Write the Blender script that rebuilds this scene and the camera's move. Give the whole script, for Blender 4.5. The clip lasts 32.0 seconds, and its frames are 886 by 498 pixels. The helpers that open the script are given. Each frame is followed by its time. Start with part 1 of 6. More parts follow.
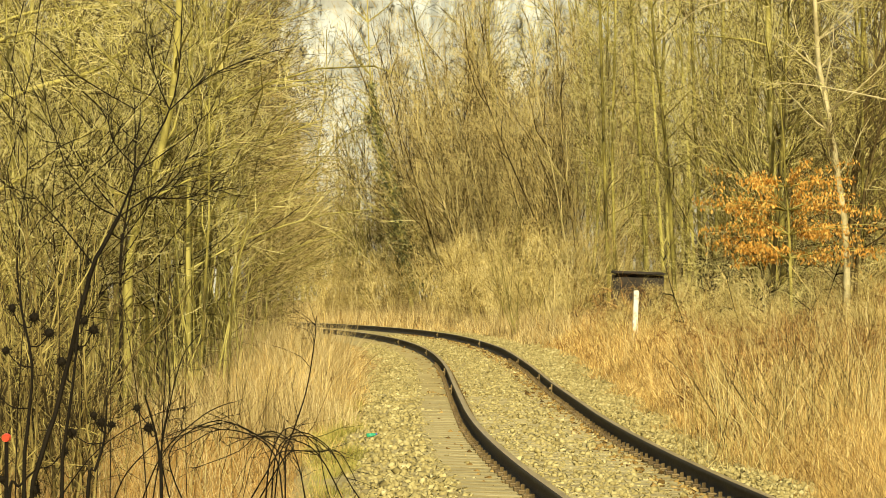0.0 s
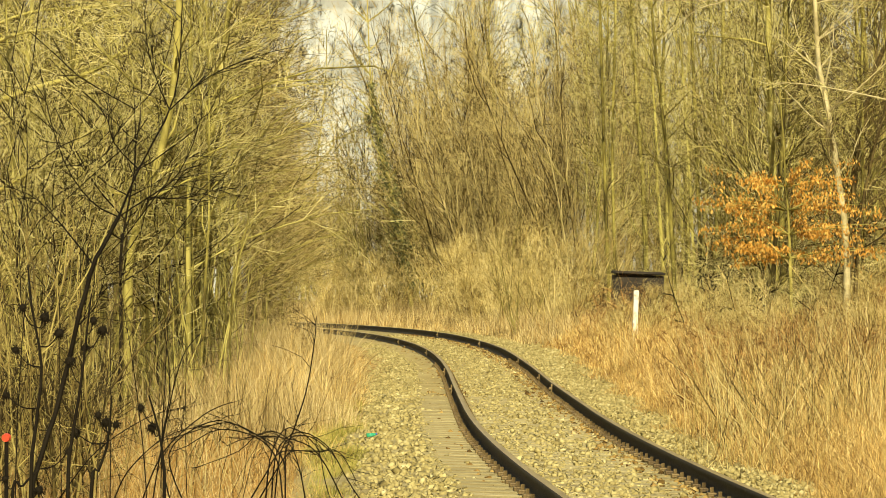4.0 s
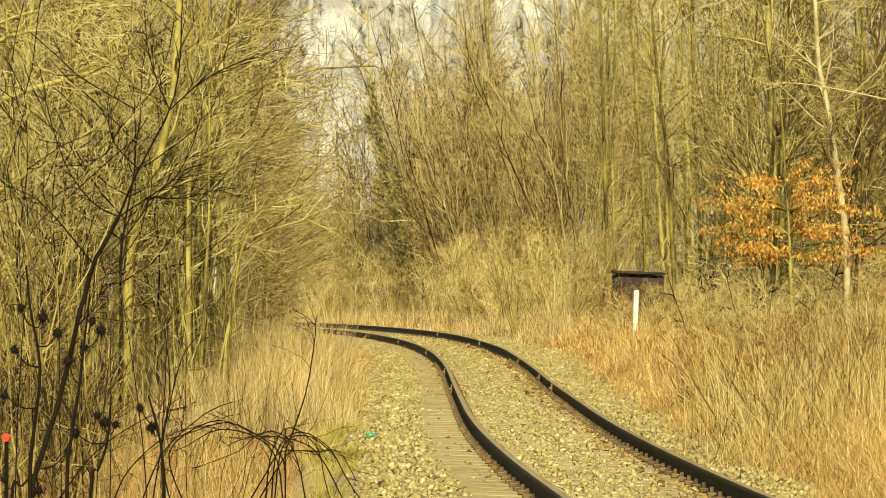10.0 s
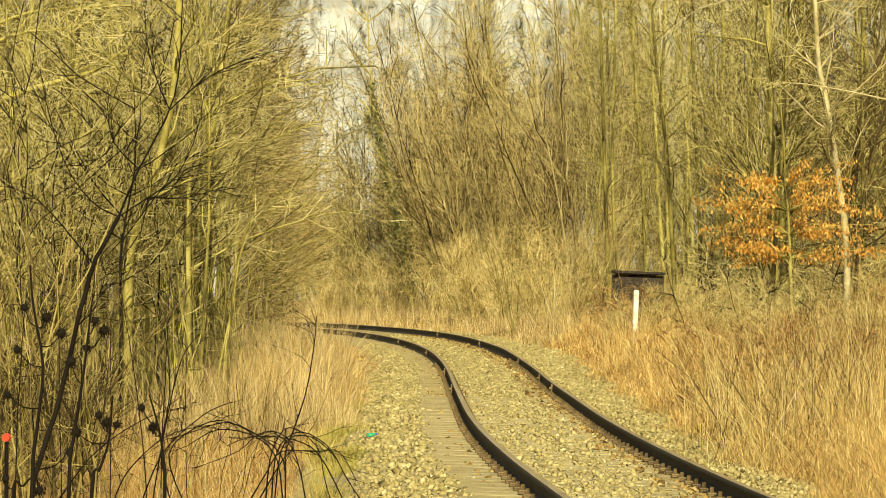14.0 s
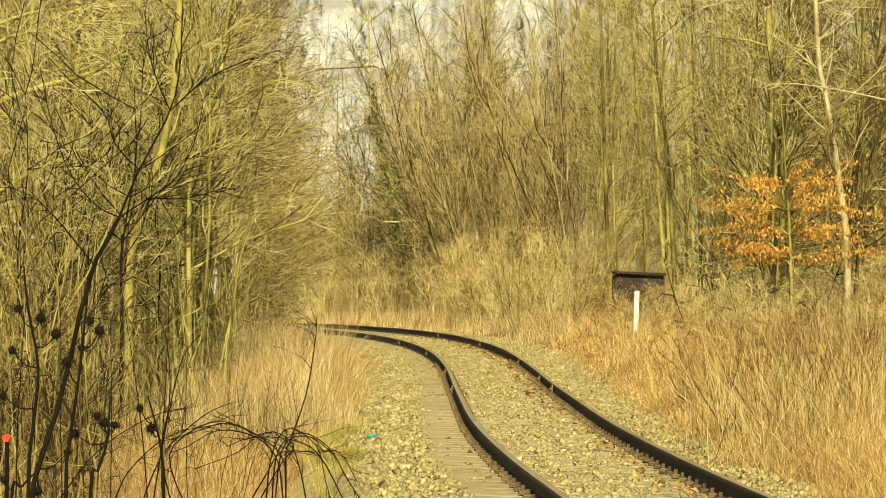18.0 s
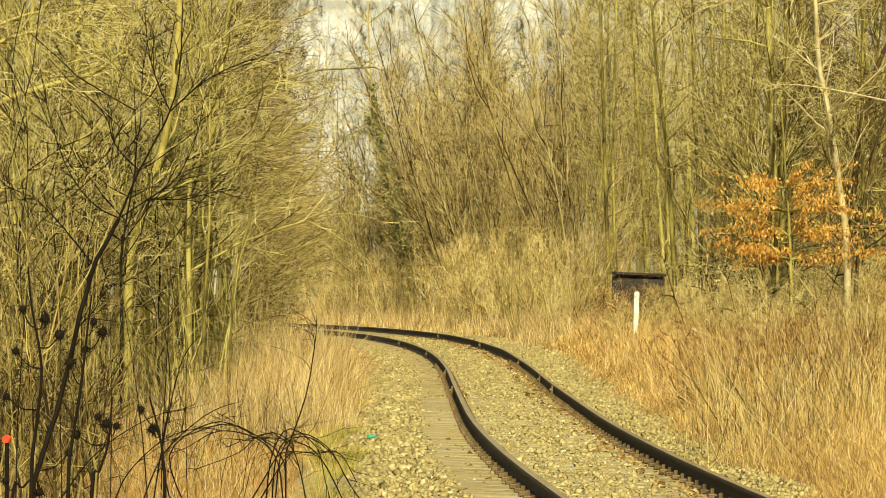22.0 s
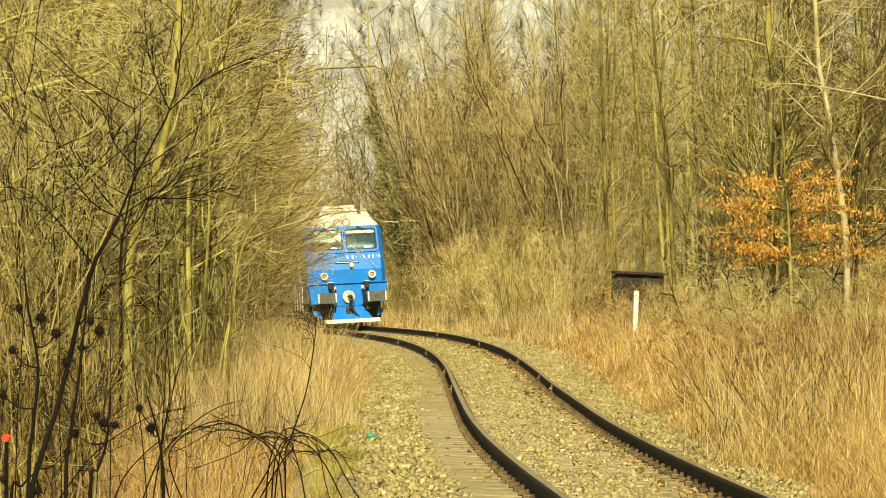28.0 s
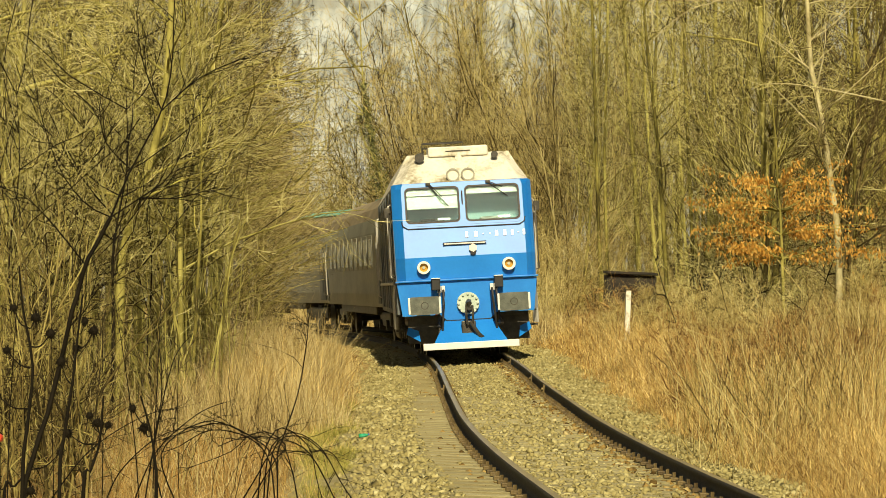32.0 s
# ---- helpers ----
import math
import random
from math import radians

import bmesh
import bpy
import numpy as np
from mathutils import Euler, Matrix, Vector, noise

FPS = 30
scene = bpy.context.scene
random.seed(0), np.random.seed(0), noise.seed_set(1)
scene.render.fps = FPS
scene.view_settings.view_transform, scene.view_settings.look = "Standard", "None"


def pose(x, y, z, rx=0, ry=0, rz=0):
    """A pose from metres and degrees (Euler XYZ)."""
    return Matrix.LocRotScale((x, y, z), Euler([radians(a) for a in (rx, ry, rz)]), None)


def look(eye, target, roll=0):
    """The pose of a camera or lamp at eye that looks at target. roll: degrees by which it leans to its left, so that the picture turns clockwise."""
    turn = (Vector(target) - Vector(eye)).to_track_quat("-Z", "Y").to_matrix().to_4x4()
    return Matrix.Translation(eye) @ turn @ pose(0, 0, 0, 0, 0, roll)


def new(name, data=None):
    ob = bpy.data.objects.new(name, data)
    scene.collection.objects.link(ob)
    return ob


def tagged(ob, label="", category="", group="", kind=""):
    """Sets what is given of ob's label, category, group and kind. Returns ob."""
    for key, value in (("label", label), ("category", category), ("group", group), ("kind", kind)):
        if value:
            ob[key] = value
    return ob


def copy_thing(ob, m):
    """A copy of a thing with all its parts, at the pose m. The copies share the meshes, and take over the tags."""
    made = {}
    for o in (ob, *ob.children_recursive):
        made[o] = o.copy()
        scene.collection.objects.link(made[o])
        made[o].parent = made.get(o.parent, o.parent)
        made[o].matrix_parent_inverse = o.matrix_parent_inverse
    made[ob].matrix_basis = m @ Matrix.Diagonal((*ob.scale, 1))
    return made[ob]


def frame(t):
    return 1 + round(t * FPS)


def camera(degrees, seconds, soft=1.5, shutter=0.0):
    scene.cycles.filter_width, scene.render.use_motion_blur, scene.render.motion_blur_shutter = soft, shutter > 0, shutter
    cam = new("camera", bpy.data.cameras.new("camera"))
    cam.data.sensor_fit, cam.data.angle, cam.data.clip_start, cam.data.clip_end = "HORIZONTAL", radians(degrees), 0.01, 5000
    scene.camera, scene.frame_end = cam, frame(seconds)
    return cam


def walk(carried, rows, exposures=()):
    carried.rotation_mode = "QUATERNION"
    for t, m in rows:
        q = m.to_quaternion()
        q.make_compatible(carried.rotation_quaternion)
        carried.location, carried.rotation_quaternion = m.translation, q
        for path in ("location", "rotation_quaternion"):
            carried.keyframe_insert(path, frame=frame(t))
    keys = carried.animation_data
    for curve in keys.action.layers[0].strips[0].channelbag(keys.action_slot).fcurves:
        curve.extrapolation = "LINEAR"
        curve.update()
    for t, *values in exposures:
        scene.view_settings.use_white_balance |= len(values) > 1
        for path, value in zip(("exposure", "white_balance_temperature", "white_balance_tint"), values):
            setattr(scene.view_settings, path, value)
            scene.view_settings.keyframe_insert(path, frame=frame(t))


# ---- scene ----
# The camera stands on its tripod beside the line and turns by hairs only.
F_PX = 5650.0
EYE = Vector((0.0, 0.0, 1.406))
cam = camera(15.8, 32.0, soft=0.75)


def aim(t, dx, dy):
    """A row of the path: the aim of rest, with the picture moved by dx to the right and dy down."""
    return t, pose(*EYE, 90 + math.degrees((70.2 + dy) / F_PX), 0, math.degrees(dx / F_PX))


walk(cam, [aim(0, 0, 0), aim(16.5, 0.2, -0.3), aim(17, 1.2, 1.4), aim(17.5, 0.5, 0.5), aim(18, 1, 0.8), aim(18.5, 1.3, 1.6),
           aim(19, 0.1, 2.3), aim(19.5, 1.3, 1.6), aim(20, 2, 2), aim(20.5, 4.3, 2.6), aim(21, 1.3, 1.7), aim(21.5, 4.3, 2.9),
           aim(22, 0.9, 2.2), aim(22.5, 0, 2.9), aim(23, -1.1, 2.5), aim(23.5, -0.8, 3), aim(24, -0.2, 2.8), aim(24.5, -1.4, 1.6),
           aim(25, -1.4, 1.8), aim(25.5, 0, 1), aim(27.5, 0, 1.3), aim(28, 0, 0.5), aim(29, 0, 0.5), aim(30, 0, 0.4),
           aim(30.5, -1.5, 1.5), aim(31, -2.9, 0.1), aim(31.5, -4.2, 1.5), aim(31.7, -6.5, 1.2), aim(32, -13.7, 0.5)],
     [(0, 0.46, 7800, 3), (27.5, 0.41, 7800, 3), (28.5, 0.36, 7800, 3), (30, 0.23, 7800, 3), (31, 0.11, 7800, 3), (32, 0.06, 7800, 3)])

# ---- daylight: high sun from behind the camera, a little to its right ----
SUN_EL, SUN_AZ = radians(36), radians(3.6)
sun_from = Vector((math.sin(SUN_AZ) * math.cos(SUN_EL), -math.cos(SUN_AZ) * math.cos(SUN_EL), math.sin(SUN_EL)))
world = bpy.data.worlds.new("sky")
scene.world = world
world.use_nodes = True
sky = world.node_tree.nodes.new("ShaderNodeTexSky")
sky.sky_type, sky.sun_disc, sky.sun_elevation, sky.sun_rotation = "NISHITA", False, SUN_EL, math.pi - SUN_AZ
background = world.node_tree.nodes["Background"]
background.inputs[1].default_value = 0.05
world.node_tree.links.new(sky.outputs[0], background.inputs[0])
sun = new("sun", bpy.data.lights.new("sun", "SUN"))
sun.data.energy, sun.data.angle, sun.data.color = 5.3, radians(0.5), (1.0, 0.91, 0.7)
sun.matrix_world = look(sun_from * 50, (0, 0, 0))


# ---- materials ----
def material(name, ramp, scale=8.0, rough=0.8, metal=0.0, bump=0.3, stretch=(1, 1, 1), fine=6.0, island=0.0, per_object=0.0, spec=0.5,
             coords="Object"):
    """A surface of two scales of noise through a ramp of colours, with fine relief; island and per_object vary it from piece to piece."""
    m = bpy.data.materials.new(name)
    m.use_nodes = True
    nt = m.node_tree
    n, link = nt.nodes, nt.links.new
    bsdf = n["Principled BSDF"]
    bsdf.inputs["Roughness"].default_value = rough
    bsdf.inputs["Metallic"].default_value = metal
    bsdf.inputs["Specular IOR Level"].default_value = spec
    tex = n.new("ShaderNodeTexCoord")
    mapping = n.new("ShaderNodeMapping")
    mapping.inputs["Scale"].default_value = stretch
    link(tex.outputs[coords], mapping.inputs[0])
    big, small = n.new("ShaderNodeTexNoise"), n.new("ShaderNodeTexNoise")
    for node, sc in ((big, scale), (small, scale * fine)):
        node.inputs["Scale"].default_value = sc
        node.inputs["Detail"].default_value = 4
        link(mapping.outputs[0], node.inputs["Vector"])
    total = n.new("ShaderNodeMath")
    total.operation = "MULTIPLY_ADD"
    link(small.outputs[0], total.inputs[0])
    total.inputs[1].default_value = 0.45
    half = n.new("ShaderNodeMath")
    half.operation = "MULTIPLY_ADD"
    link(big.outputs[0], half.inputs[0])
    half.inputs[1].default_value, half.inputs[2].default_value = 1.1, -0.275
    link(half.outputs[0], total.inputs[2])
    last = total.outputs[0]
    for amount, kind, socket in ((island, "ShaderNodeNewGeometry", "Random Per Island"), (per_object, "ShaderNodeObjectInfo", "Random")):
        if amount:
            src, add = n.new(kind), n.new("ShaderNodeMath")
            add.operation = "MULTIPLY_ADD"
            link(src.outputs[socket], add.inputs[0])
            add.inputs[1].default_value = amount
            shift = n.new("ShaderNodeMath")
            shift.inputs[1].default_value = -amount / 2
            link(last, shift.inputs[0])
            link(shift.outputs[0], add.inputs[2])
            last = add.outputs[0]
    cr = n.new("ShaderNodeValToRGB")
    while len(cr.color_ramp.elements) < len(ramp):
        cr.color_ramp.elements.new(0.5)
    for e, (at, col) in zip(cr.color_ramp.elements, ramp):
        e.position, e.color = at, (*col, 1)
    link(last, cr.inputs[0])
    link(cr.outputs[0], bsdf.inputs["Base Color"])
    if bump:
        b = n.new("ShaderNodeBump")
        b.inputs["Strength"].default_value, b.inputs["Distance"].default_value = bump, 0.02
        link(small.outputs[0], b.inputs["Height"])
        link(b.outputs[0], bsdf.inputs["Normal"])
    return m


M = {}
M["soil"] = material("leaf_litter", [(0.2, (0.12, 0.08, 0.03)), (0.5, (0.32, 0.22, 0.085)), (0.8, (0.5, 0.37, 0.16))], 1.2, 0.95, bump=0.8, fine=14, spec=0.12)
M["cliff"] = material("limestone", [(0.27, (0.03, 0.032, 0.03)), (0.33, (0.2, 0.215, 0.22)), (0.39, (0.34, 0.38, 0.4)), (0.66, (0.46, 0.5, 0.52)), (0.78, (0.44, 0.42, 0.34)), (0.86, (0.42, 0.3, 0.11))],
                      0.7, 0.9, bump=0.9, stretch=(1, 1, 0.38), fine=9)
M["stone"] = material("ballast_stone", [(0.05, (0.12, 0.095, 0.036)), (0.33, (0.27, 0.225, 0.095)), (0.66, (0.4, 0.345, 0.16)), (0.97, (0.62, 0.56, 0.32))], 4, 0.9, bump=0.4, island=0.42, spec=0.12)
M["rusty_stone"] = material("rusty_ballast_stone", [(0.05, (0.05, 0.03, 0.01)), (0.4, (0.2, 0.125, 0.04)), (0.75, (0.34, 0.235, 0.085)), (0.97, (0.5, 0.4, 0.2))], 4, 0.9, bump=0.4, island=0.7, spec=0.12)
M["red_twig"] = material("reddish_twigs", [(0.08, (0.05, 0.022, 0.01)), (0.4, (0.2, 0.1, 0.035)), (0.65, (0.42, 0.25, 0.085)), (0.95, (0.6, 0.42, 0.18))], 1.2, 0.8, bump=0, island=0.9, spec=0.12)
M["gravel"] = material("gravel_bed", [(0.2, (0.17, 0.135, 0.055)), (0.5, (0.33, 0.275, 0.125)), (0.8, (0.45, 0.39, 0.2))], 3, 0.95, bump=1.0, fine=12)
M["concrete"] = material("sleeper_concrete", [(0.2, (0.2, 0.165, 0.075)), (0.55, (0.36, 0.31, 0.16)), (0.85, (0.47, 0.41, 0.23))], 5, 0.9, bump=0.4, per_object=0.3)
# rust darkened to near black, so the colour carries the rail sides' shade
M["rust"] = material("shaded_rail_rust", [(0.2, (0.008, 0.006, 0.004)), (0.6, (0.02, 0.014, 0.008)), (0.9, (0.045, 0.03, 0.015))], 6, 0.8, metal=0.0, bump=0.3)
M["railhead"] = material("rail_head_steel", [(0.2, (0.19, 0.135, 0.055)), (0.7, (0.33, 0.25, 0.115))], 5, 0.34, metal=0.2, bump=0.05, stretch=(1, 0.2, 1))
M["straw"] = material("dry_grass", [(0.05, (0.12, 0.06, 0.018)), (0.36, (0.38, 0.225, 0.07)), (0.6, (0.63, 0.45, 0.165)), (0.95, (0.82, 0.64, 0.29))], 0.6, 0.7, bump=0, island=0.9, spec=0.12)
M["faded_grass"] = material("faded_grass", [(0.02, (0.1, 0.066, 0.025)), (0.3, (0.3, 0.22, 0.09)), (0.6, (0.5, 0.39, 0.18)), (0.95, (0.68, 0.57, 0.32))], 0.6, 0.8, bump=0, island=0.9, spec=0.12)
M["brown_grass"] = material("brown_litter_grass", [(0.05, (0.1, 0.05, 0.015)), (0.4, (0.3, 0.17, 0.05)), (0.8, (0.5, 0.33, 0.12))], 0.8, 0.8, bump=0, island=0.8, spec=0.12)
M["green"] = material("green_grass", [(0.15, (0.13, 0.12, 0.03)), (0.5, (0.33, 0.31, 0.075)), (0.9, (0.5, 0.43, 0.15))], 0.8, 0.7, bump=0, island=0.5, spec=0.12)
M["moss_bark"] = material("mossy_bark", [(0.2, (0.035, 0.028, 0.009)), (0.42, (0.19, 0.165, 0.045)), (0.62, (0.37, 0.33, 0.1)), (0.95, (0.5, 0.455, 0.19))], 3, 0.85, bump=0.5, stretch=(1, 1, 0.3), per_object=0.35, spec=0.12)
M["twig"] = material("twig_bark", [(0.1, (0.02, 0.015, 0.006)), (0.36, (0.1, 0.08, 0.025)), (0.47, (0.45, 0.4, 0.14)), (0.9, (0.67, 0.61, 0.3))], 1.2, 0.75, bump=0, island=0.9, per_object=0.2, spec=0.12)
M["twig_brown"] = material("brown_twigs", [(0.1, (0.022, 0.015, 0.006)), (0.4, (0.11, 0.077, 0.027)), (0.54, (0.38, 0.3, 0.11)), (0.95, (0.6, 0.51, 0.25))], 1.2, 0.8, bump=0, island=0.9, per_object=0.2, spec=0.12)
M["twig_edge"] = material("fine_brown_twigs", [(0.1, (0.03, 0.02, 0.009)), (0.38, (0.13, 0.095, 0.035)), (0.55, (0.38, 0.3, 0.115)), (0.95, (0.58, 0.49, 0.24))], 1.2, 0.8, bump=0, island=0.9, per_object=0.2, spec=0.12)
# paler copy of the brown twigs: distant haze and sun put into the colour
M["far_twig"] = material("haze_paled_far_twigs", [(0.1, (0.05, 0.037, 0.014)), (0.36, (0.2, 0.155, 0.055)), (0.54, (0.44, 0.365, 0.145)), (0.95, (0.63, 0.55, 0.28))], 1.2, 0.8, bump=0, island=0.9, per_object=0.2, spec=0.12)
M["straw_twig"] = material("pale_dry_twigs", [(0.05, (0.1, 0.065, 0.02)), (0.3, (0.36, 0.27, 0.09)), (0.55, (0.62, 0.5, 0.2)), (0.95, (0.78, 0.68, 0.36))], 1.2, 0.8, bump=0, island=0.9, spec=0.12)
M["brown_bark"] = material("brown_bark", [(0.1, (0.02, 0.015, 0.008)), (0.5, (0.085, 0.063, 0.026)), (0.9, (0.26, 0.2, 0.08))], 2.5, 0.85, bump=0.3, island=0.5, spec=0.12)
# near black: dark bark and burrs, with the shade of unlit stems in the colour
M["dark_shaded_bark"] = material("dark_shaded_bark", [(0.2, (0.004, 0.003, 0.002)), (0.7, (0.014, 0.011, 0.006))], 6, 0.85, bump=0.4, stretch=(1, 1, 0.3), spec=0.12)
M["pale_bark"] = material("pale_bark", [(0.2, (0.2, 0.165, 0.07)), (0.45, (0.46, 0.4, 0.22)), (0.85, (0.66, 0.6, 0.38))], 3, 0.8, bump=0.4, stretch=(1, 1, 0.5), spec=0.12)
M["orange_leaf"] = material("withered_leaf", [(0.1, (0.28, 0.12, 0.02)), (0.5, (0.53, 0.28, 0.06)), (0.9, (0.72, 0.45, 0.14))], 3, 0.7, bump=0, island=0.6, spec=0.12)


# ---- mesh helpers ----
def tri_mesh(name, verts, faces):
    """A mesh from arrays of corners and of triangles or quads."""
    me = bpy.data.meshes.new(name)
    verts, faces = np.asarray(verts, np.float32), np.asarray(faces, np.int32)
    k = faces.shape[1]
    me.vertices.add(len(verts))
    me.vertices.foreach_set("co", verts.ravel())
    me.loops.add(faces.size)
    me.loops.foreach_set("vertex_index", faces.ravel())
    me.polygons.add(len(faces))
    me.polygons.foreach_set("loop_start", np.arange(0, faces.size, k, dtype=np.int32))
    me.update(calc_edges=True)
    me.validate()
    return me


def child(name, me, mat, parent=None, label="", smooth=False):
    if not me.materials:
        me.materials.append(mat)
    if smooth:
        me.shade_smooth()
    ob = new(name, me)
    ob.parent = parent
    if label:
        ob["label"] = label
    return ob


def part(name, bm, mat, parent=None, label="", smooth=False):
    """Links a bmesh as one mesh object under a thing or part."""
    me = bpy.data.meshes.new(name)
    bmesh.ops.recalc_face_normals(bm, faces=bm.faces)
    bm.to_mesh(me)
    bm.free()
    return child(name, me, mat, parent, label, smooth)


def box(x0, x1, y0, y1, z0, z1, bevel=0.0, bm=None):
    bm = bm or bmesh.new()
    made = bmesh.ops.create_cube(bm, size=1)["verts"]
    bmesh.ops.transform(bm, verts=made, matrix=Matrix.Translation(((x0 + x1) / 2, (y0 + y1) / 2, (z0 + z1) / 2)) @ Matrix.Diagonal((x1 - x0, y1 - y0, z1 - z0, 1)))
    if bevel:
        edges = list({e for v in made for e in v.link_edges})
        bmesh.ops.bevel(bm, geom=edges, offset=bevel, segments=2, affect="EDGES", profile=0.5)
    return bm


def rod(a, b, r, r2=None, n=10, bm=None, caps=True):
    """A round bar from a to b."""
    bm = bm or bmesh.new()
    a, b = Vector(a), Vector(b)
    m = Matrix.Translation((a + b) / 2) @ (b - a).to_track_quat("Z", "Y").to_matrix().to_4x4()
    bmesh.ops.create_cone(bm, cap_ends=caps, segments=n, radius1=r, radius2=r if r2 is None else r2, depth=(b - a).length, matrix=m)
    return bm


def prism(outline, y0, y1, bm=None):
    """A solid of an outline of (x, z) between y0 and y1."""
    bm = bm or bmesh.new()
    a = [bm.verts.new((x, y0, z)) for x, z in outline]
    b = [bm.verts.new((x, y1, z)) for x, z in outline]
    bm.faces.new(a)
    bm.faces.new(b[::-1])
    for i in range(len(a)):
        j = (i + 1) % len(a)
        bm.faces.new((a[i], b[i], b[j], a[j]))
    return bm


def pipe(points, r, n=6, bm=None, taper=1.0):
    """A bent round bar through points."""
    bm = bm or bmesh.new()
    v, f = tubes([(np.array(points, float), np.linspace(r, r * taper, len(points)))], n)
    vs = [bm.verts.new(p) for p in v]
    for q in f:
        bm.faces.new([vs[i] for i in q])
    return bm


def tubes(lines, sides):
    """Corners and quads of tapered tubes round polylines (points, radii)."""
    verts, faces, base = [], [], 0
    ang = np.arange(sides) * 2 * np.pi / sides
    ca, sa = np.cos(ang), np.sin(ang)
    for pts, rad in lines:
        k = len(pts)
        d = np.gradient(pts, axis=0)
        d /= np.linalg.norm(d, axis=1)[:, None] + 1e-9
        ref = np.array([0.31, 0.95, 0.05]) if abs(d[0, 2]) > 0.6 else np.array([0.05, 0.1, 0.99])
        u = np.cross(d, ref)
        u /= np.linalg.norm(u, axis=1)[:, None] + 1e-9
        w = np.cross(d, u)
        ring = pts[:, None, :] + rad[:, None, None] * (u[:, None, :] * ca[None, :, None] + w[:, None, :] * sa[None, :, None])
        verts.append(ring.reshape(-1, 3))
        i = np.arange(k - 1)[:, None] * sides + np.arange(sides)[None, :]
        j = np.arange(k - 1)[:, None] * sides + (np.arange(sides)[None, :] + 1) % sides
        faces.append(np.stack([i, j, j + sides, i + sides], -1).reshape(-1, 4) + base)
        base += k * sides
    return np.concatenate(verts), np.concatenate(faces)


# ---- the line of the track: heading by length, gauge and cant ----
GAUGE = 1.505
KNOT_S = [-40, 14, 28.3, 42.7, 57, 71.3, 85.7, 100, 240, 480]
KNOT_H = [0.0527, 0.0527, 0.0118, 0.0085, 0.0246, 0.0536, 0.098, 0.1676, 1.54, 1.54]
STEP = 0.25
track_s = np.arange(-20, 460, STEP)
track_h = np.interp(track_s, KNOT_S, KNOT_H)
track_x = np.cumsum(-np.sin(track_h)) * STEP
track_y = np.cumsum(np.cos(track_h)) * STEP
at12 = int((12 - track_s[0]) / STEP)
track_x += 1.5844 - track_x[at12]
track_y += 21.519 - track_y[at12]
track_c = np.interp(track_s, [14, 40, 60, 80, 100], [-0.05, -0.014, 0.11, 0.135, 0.109])


def on_track(s, side=0.0, up=0.0):
    """The place s metres along the line, side metres to its right, up metres over the rails."""
    x, y, h, c = (np.interp(s, track_s, a) for a in (track_x, track_y, track_h, track_c))
    return np.array((x + np.cos(h) * side, y + np.sin(h) * side, c * (0.5 + side / GAUGE) + up))


def from_track(x, y):
    """Signed distance to the right of the line, and the length along it, for arrays of places."""
    i = np.full(x.shape, 0)
    best = np.full(x.shape, 1e9)
    for k in range(0, len(track_s), 8):
        d = (x - track_x[k]) ** 2 + (y - track_y[k]) ** 2
        closer = d < best
        best[closer], i[closer] = d[closer], k
    side = (x - track_x[i]) * np.cos(track_h[i]) + (y - track_y[i]) * np.sin(track_h[i])
    return np.where(np.sqrt(best) > np.abs(side) + 3, np.sign(side) * np.sqrt(best), side), track_s[i] + np.clip((y - track_y[i]) * np.cos(track_h[i]) - (x - track_x[i]) * np.sin(track_h[i]), -1, 1)


def step(a, b, v):
    t = np.clip((v - a) / (b - a), 0, 1)
    return t * t * (3 - 2 * t)


def ground_height(x, y):
    """The bed of the line, its shoulders and the wooded slopes of the valley."""
    d, s = from_track(x, y)
    c = np.interp(s, track_s, track_c)
    bed = -0.2 + c * (0.5 + np.clip(d, -1.6, 1.6) / GAUGE)
    left = -0.2 * step(1.7, 3.0, -d) + 17 * step(32, 80, -d) * step(20, 60, y)
    right = 0.1 * step(1.6, 4, d) + 0.45 * step(4, 9, d) + 34 * step(0, 45, x - 2 - 0.03 * y) * step(60, 110, y)
    bumps = 0.06 * np.sin(x * 1.7 + y * 0.4) * np.sin(y * 0.9 - x * 0.3) * step(2, 4, np.abs(d))
    return bed + np.where(d < 0, left, right) + bumps


# ---- ground ----
def graded(a, b, fine0, fine1, step_fine, grow):
    out = list(np.arange(fine0, fine1, step_fine))
    v, g = out[-1], step_fine
    while v < b:
        g *= grow
        v += g
        out.append(v)
    v, g = out[0], step_fine
    while v > a:
        g *= grow
        v -= g
        out.insert(0, v)
    return np.array(out)


gx, gy = graded(-1500, 1500, -12, 12, 0.3, 1.12), graded(-300, 3000, 14, 125, 0.5, 1.12)
GX, GY = np.meshgrid(gx, gy)
GZ = ground_height(GX.ravel(), GY.ravel())
idx = np.arange(GX.size).reshape(GX.shape)
quads = np.stack([idx[:-1, :-1], idx[:-1, 1:], idx[1:, 1:], idx[1:, :-1]], -1).reshape(-1, 4)
ground = tagged(child("ground", tri_mesh("ground", np.stack([GX.ravel(), GY.ravel(), GZ], 1), quads), M["soil"], smooth=True),
                "brown leaf-littered valley floor and wooded slopes beside the line", "ground", kind="structure")


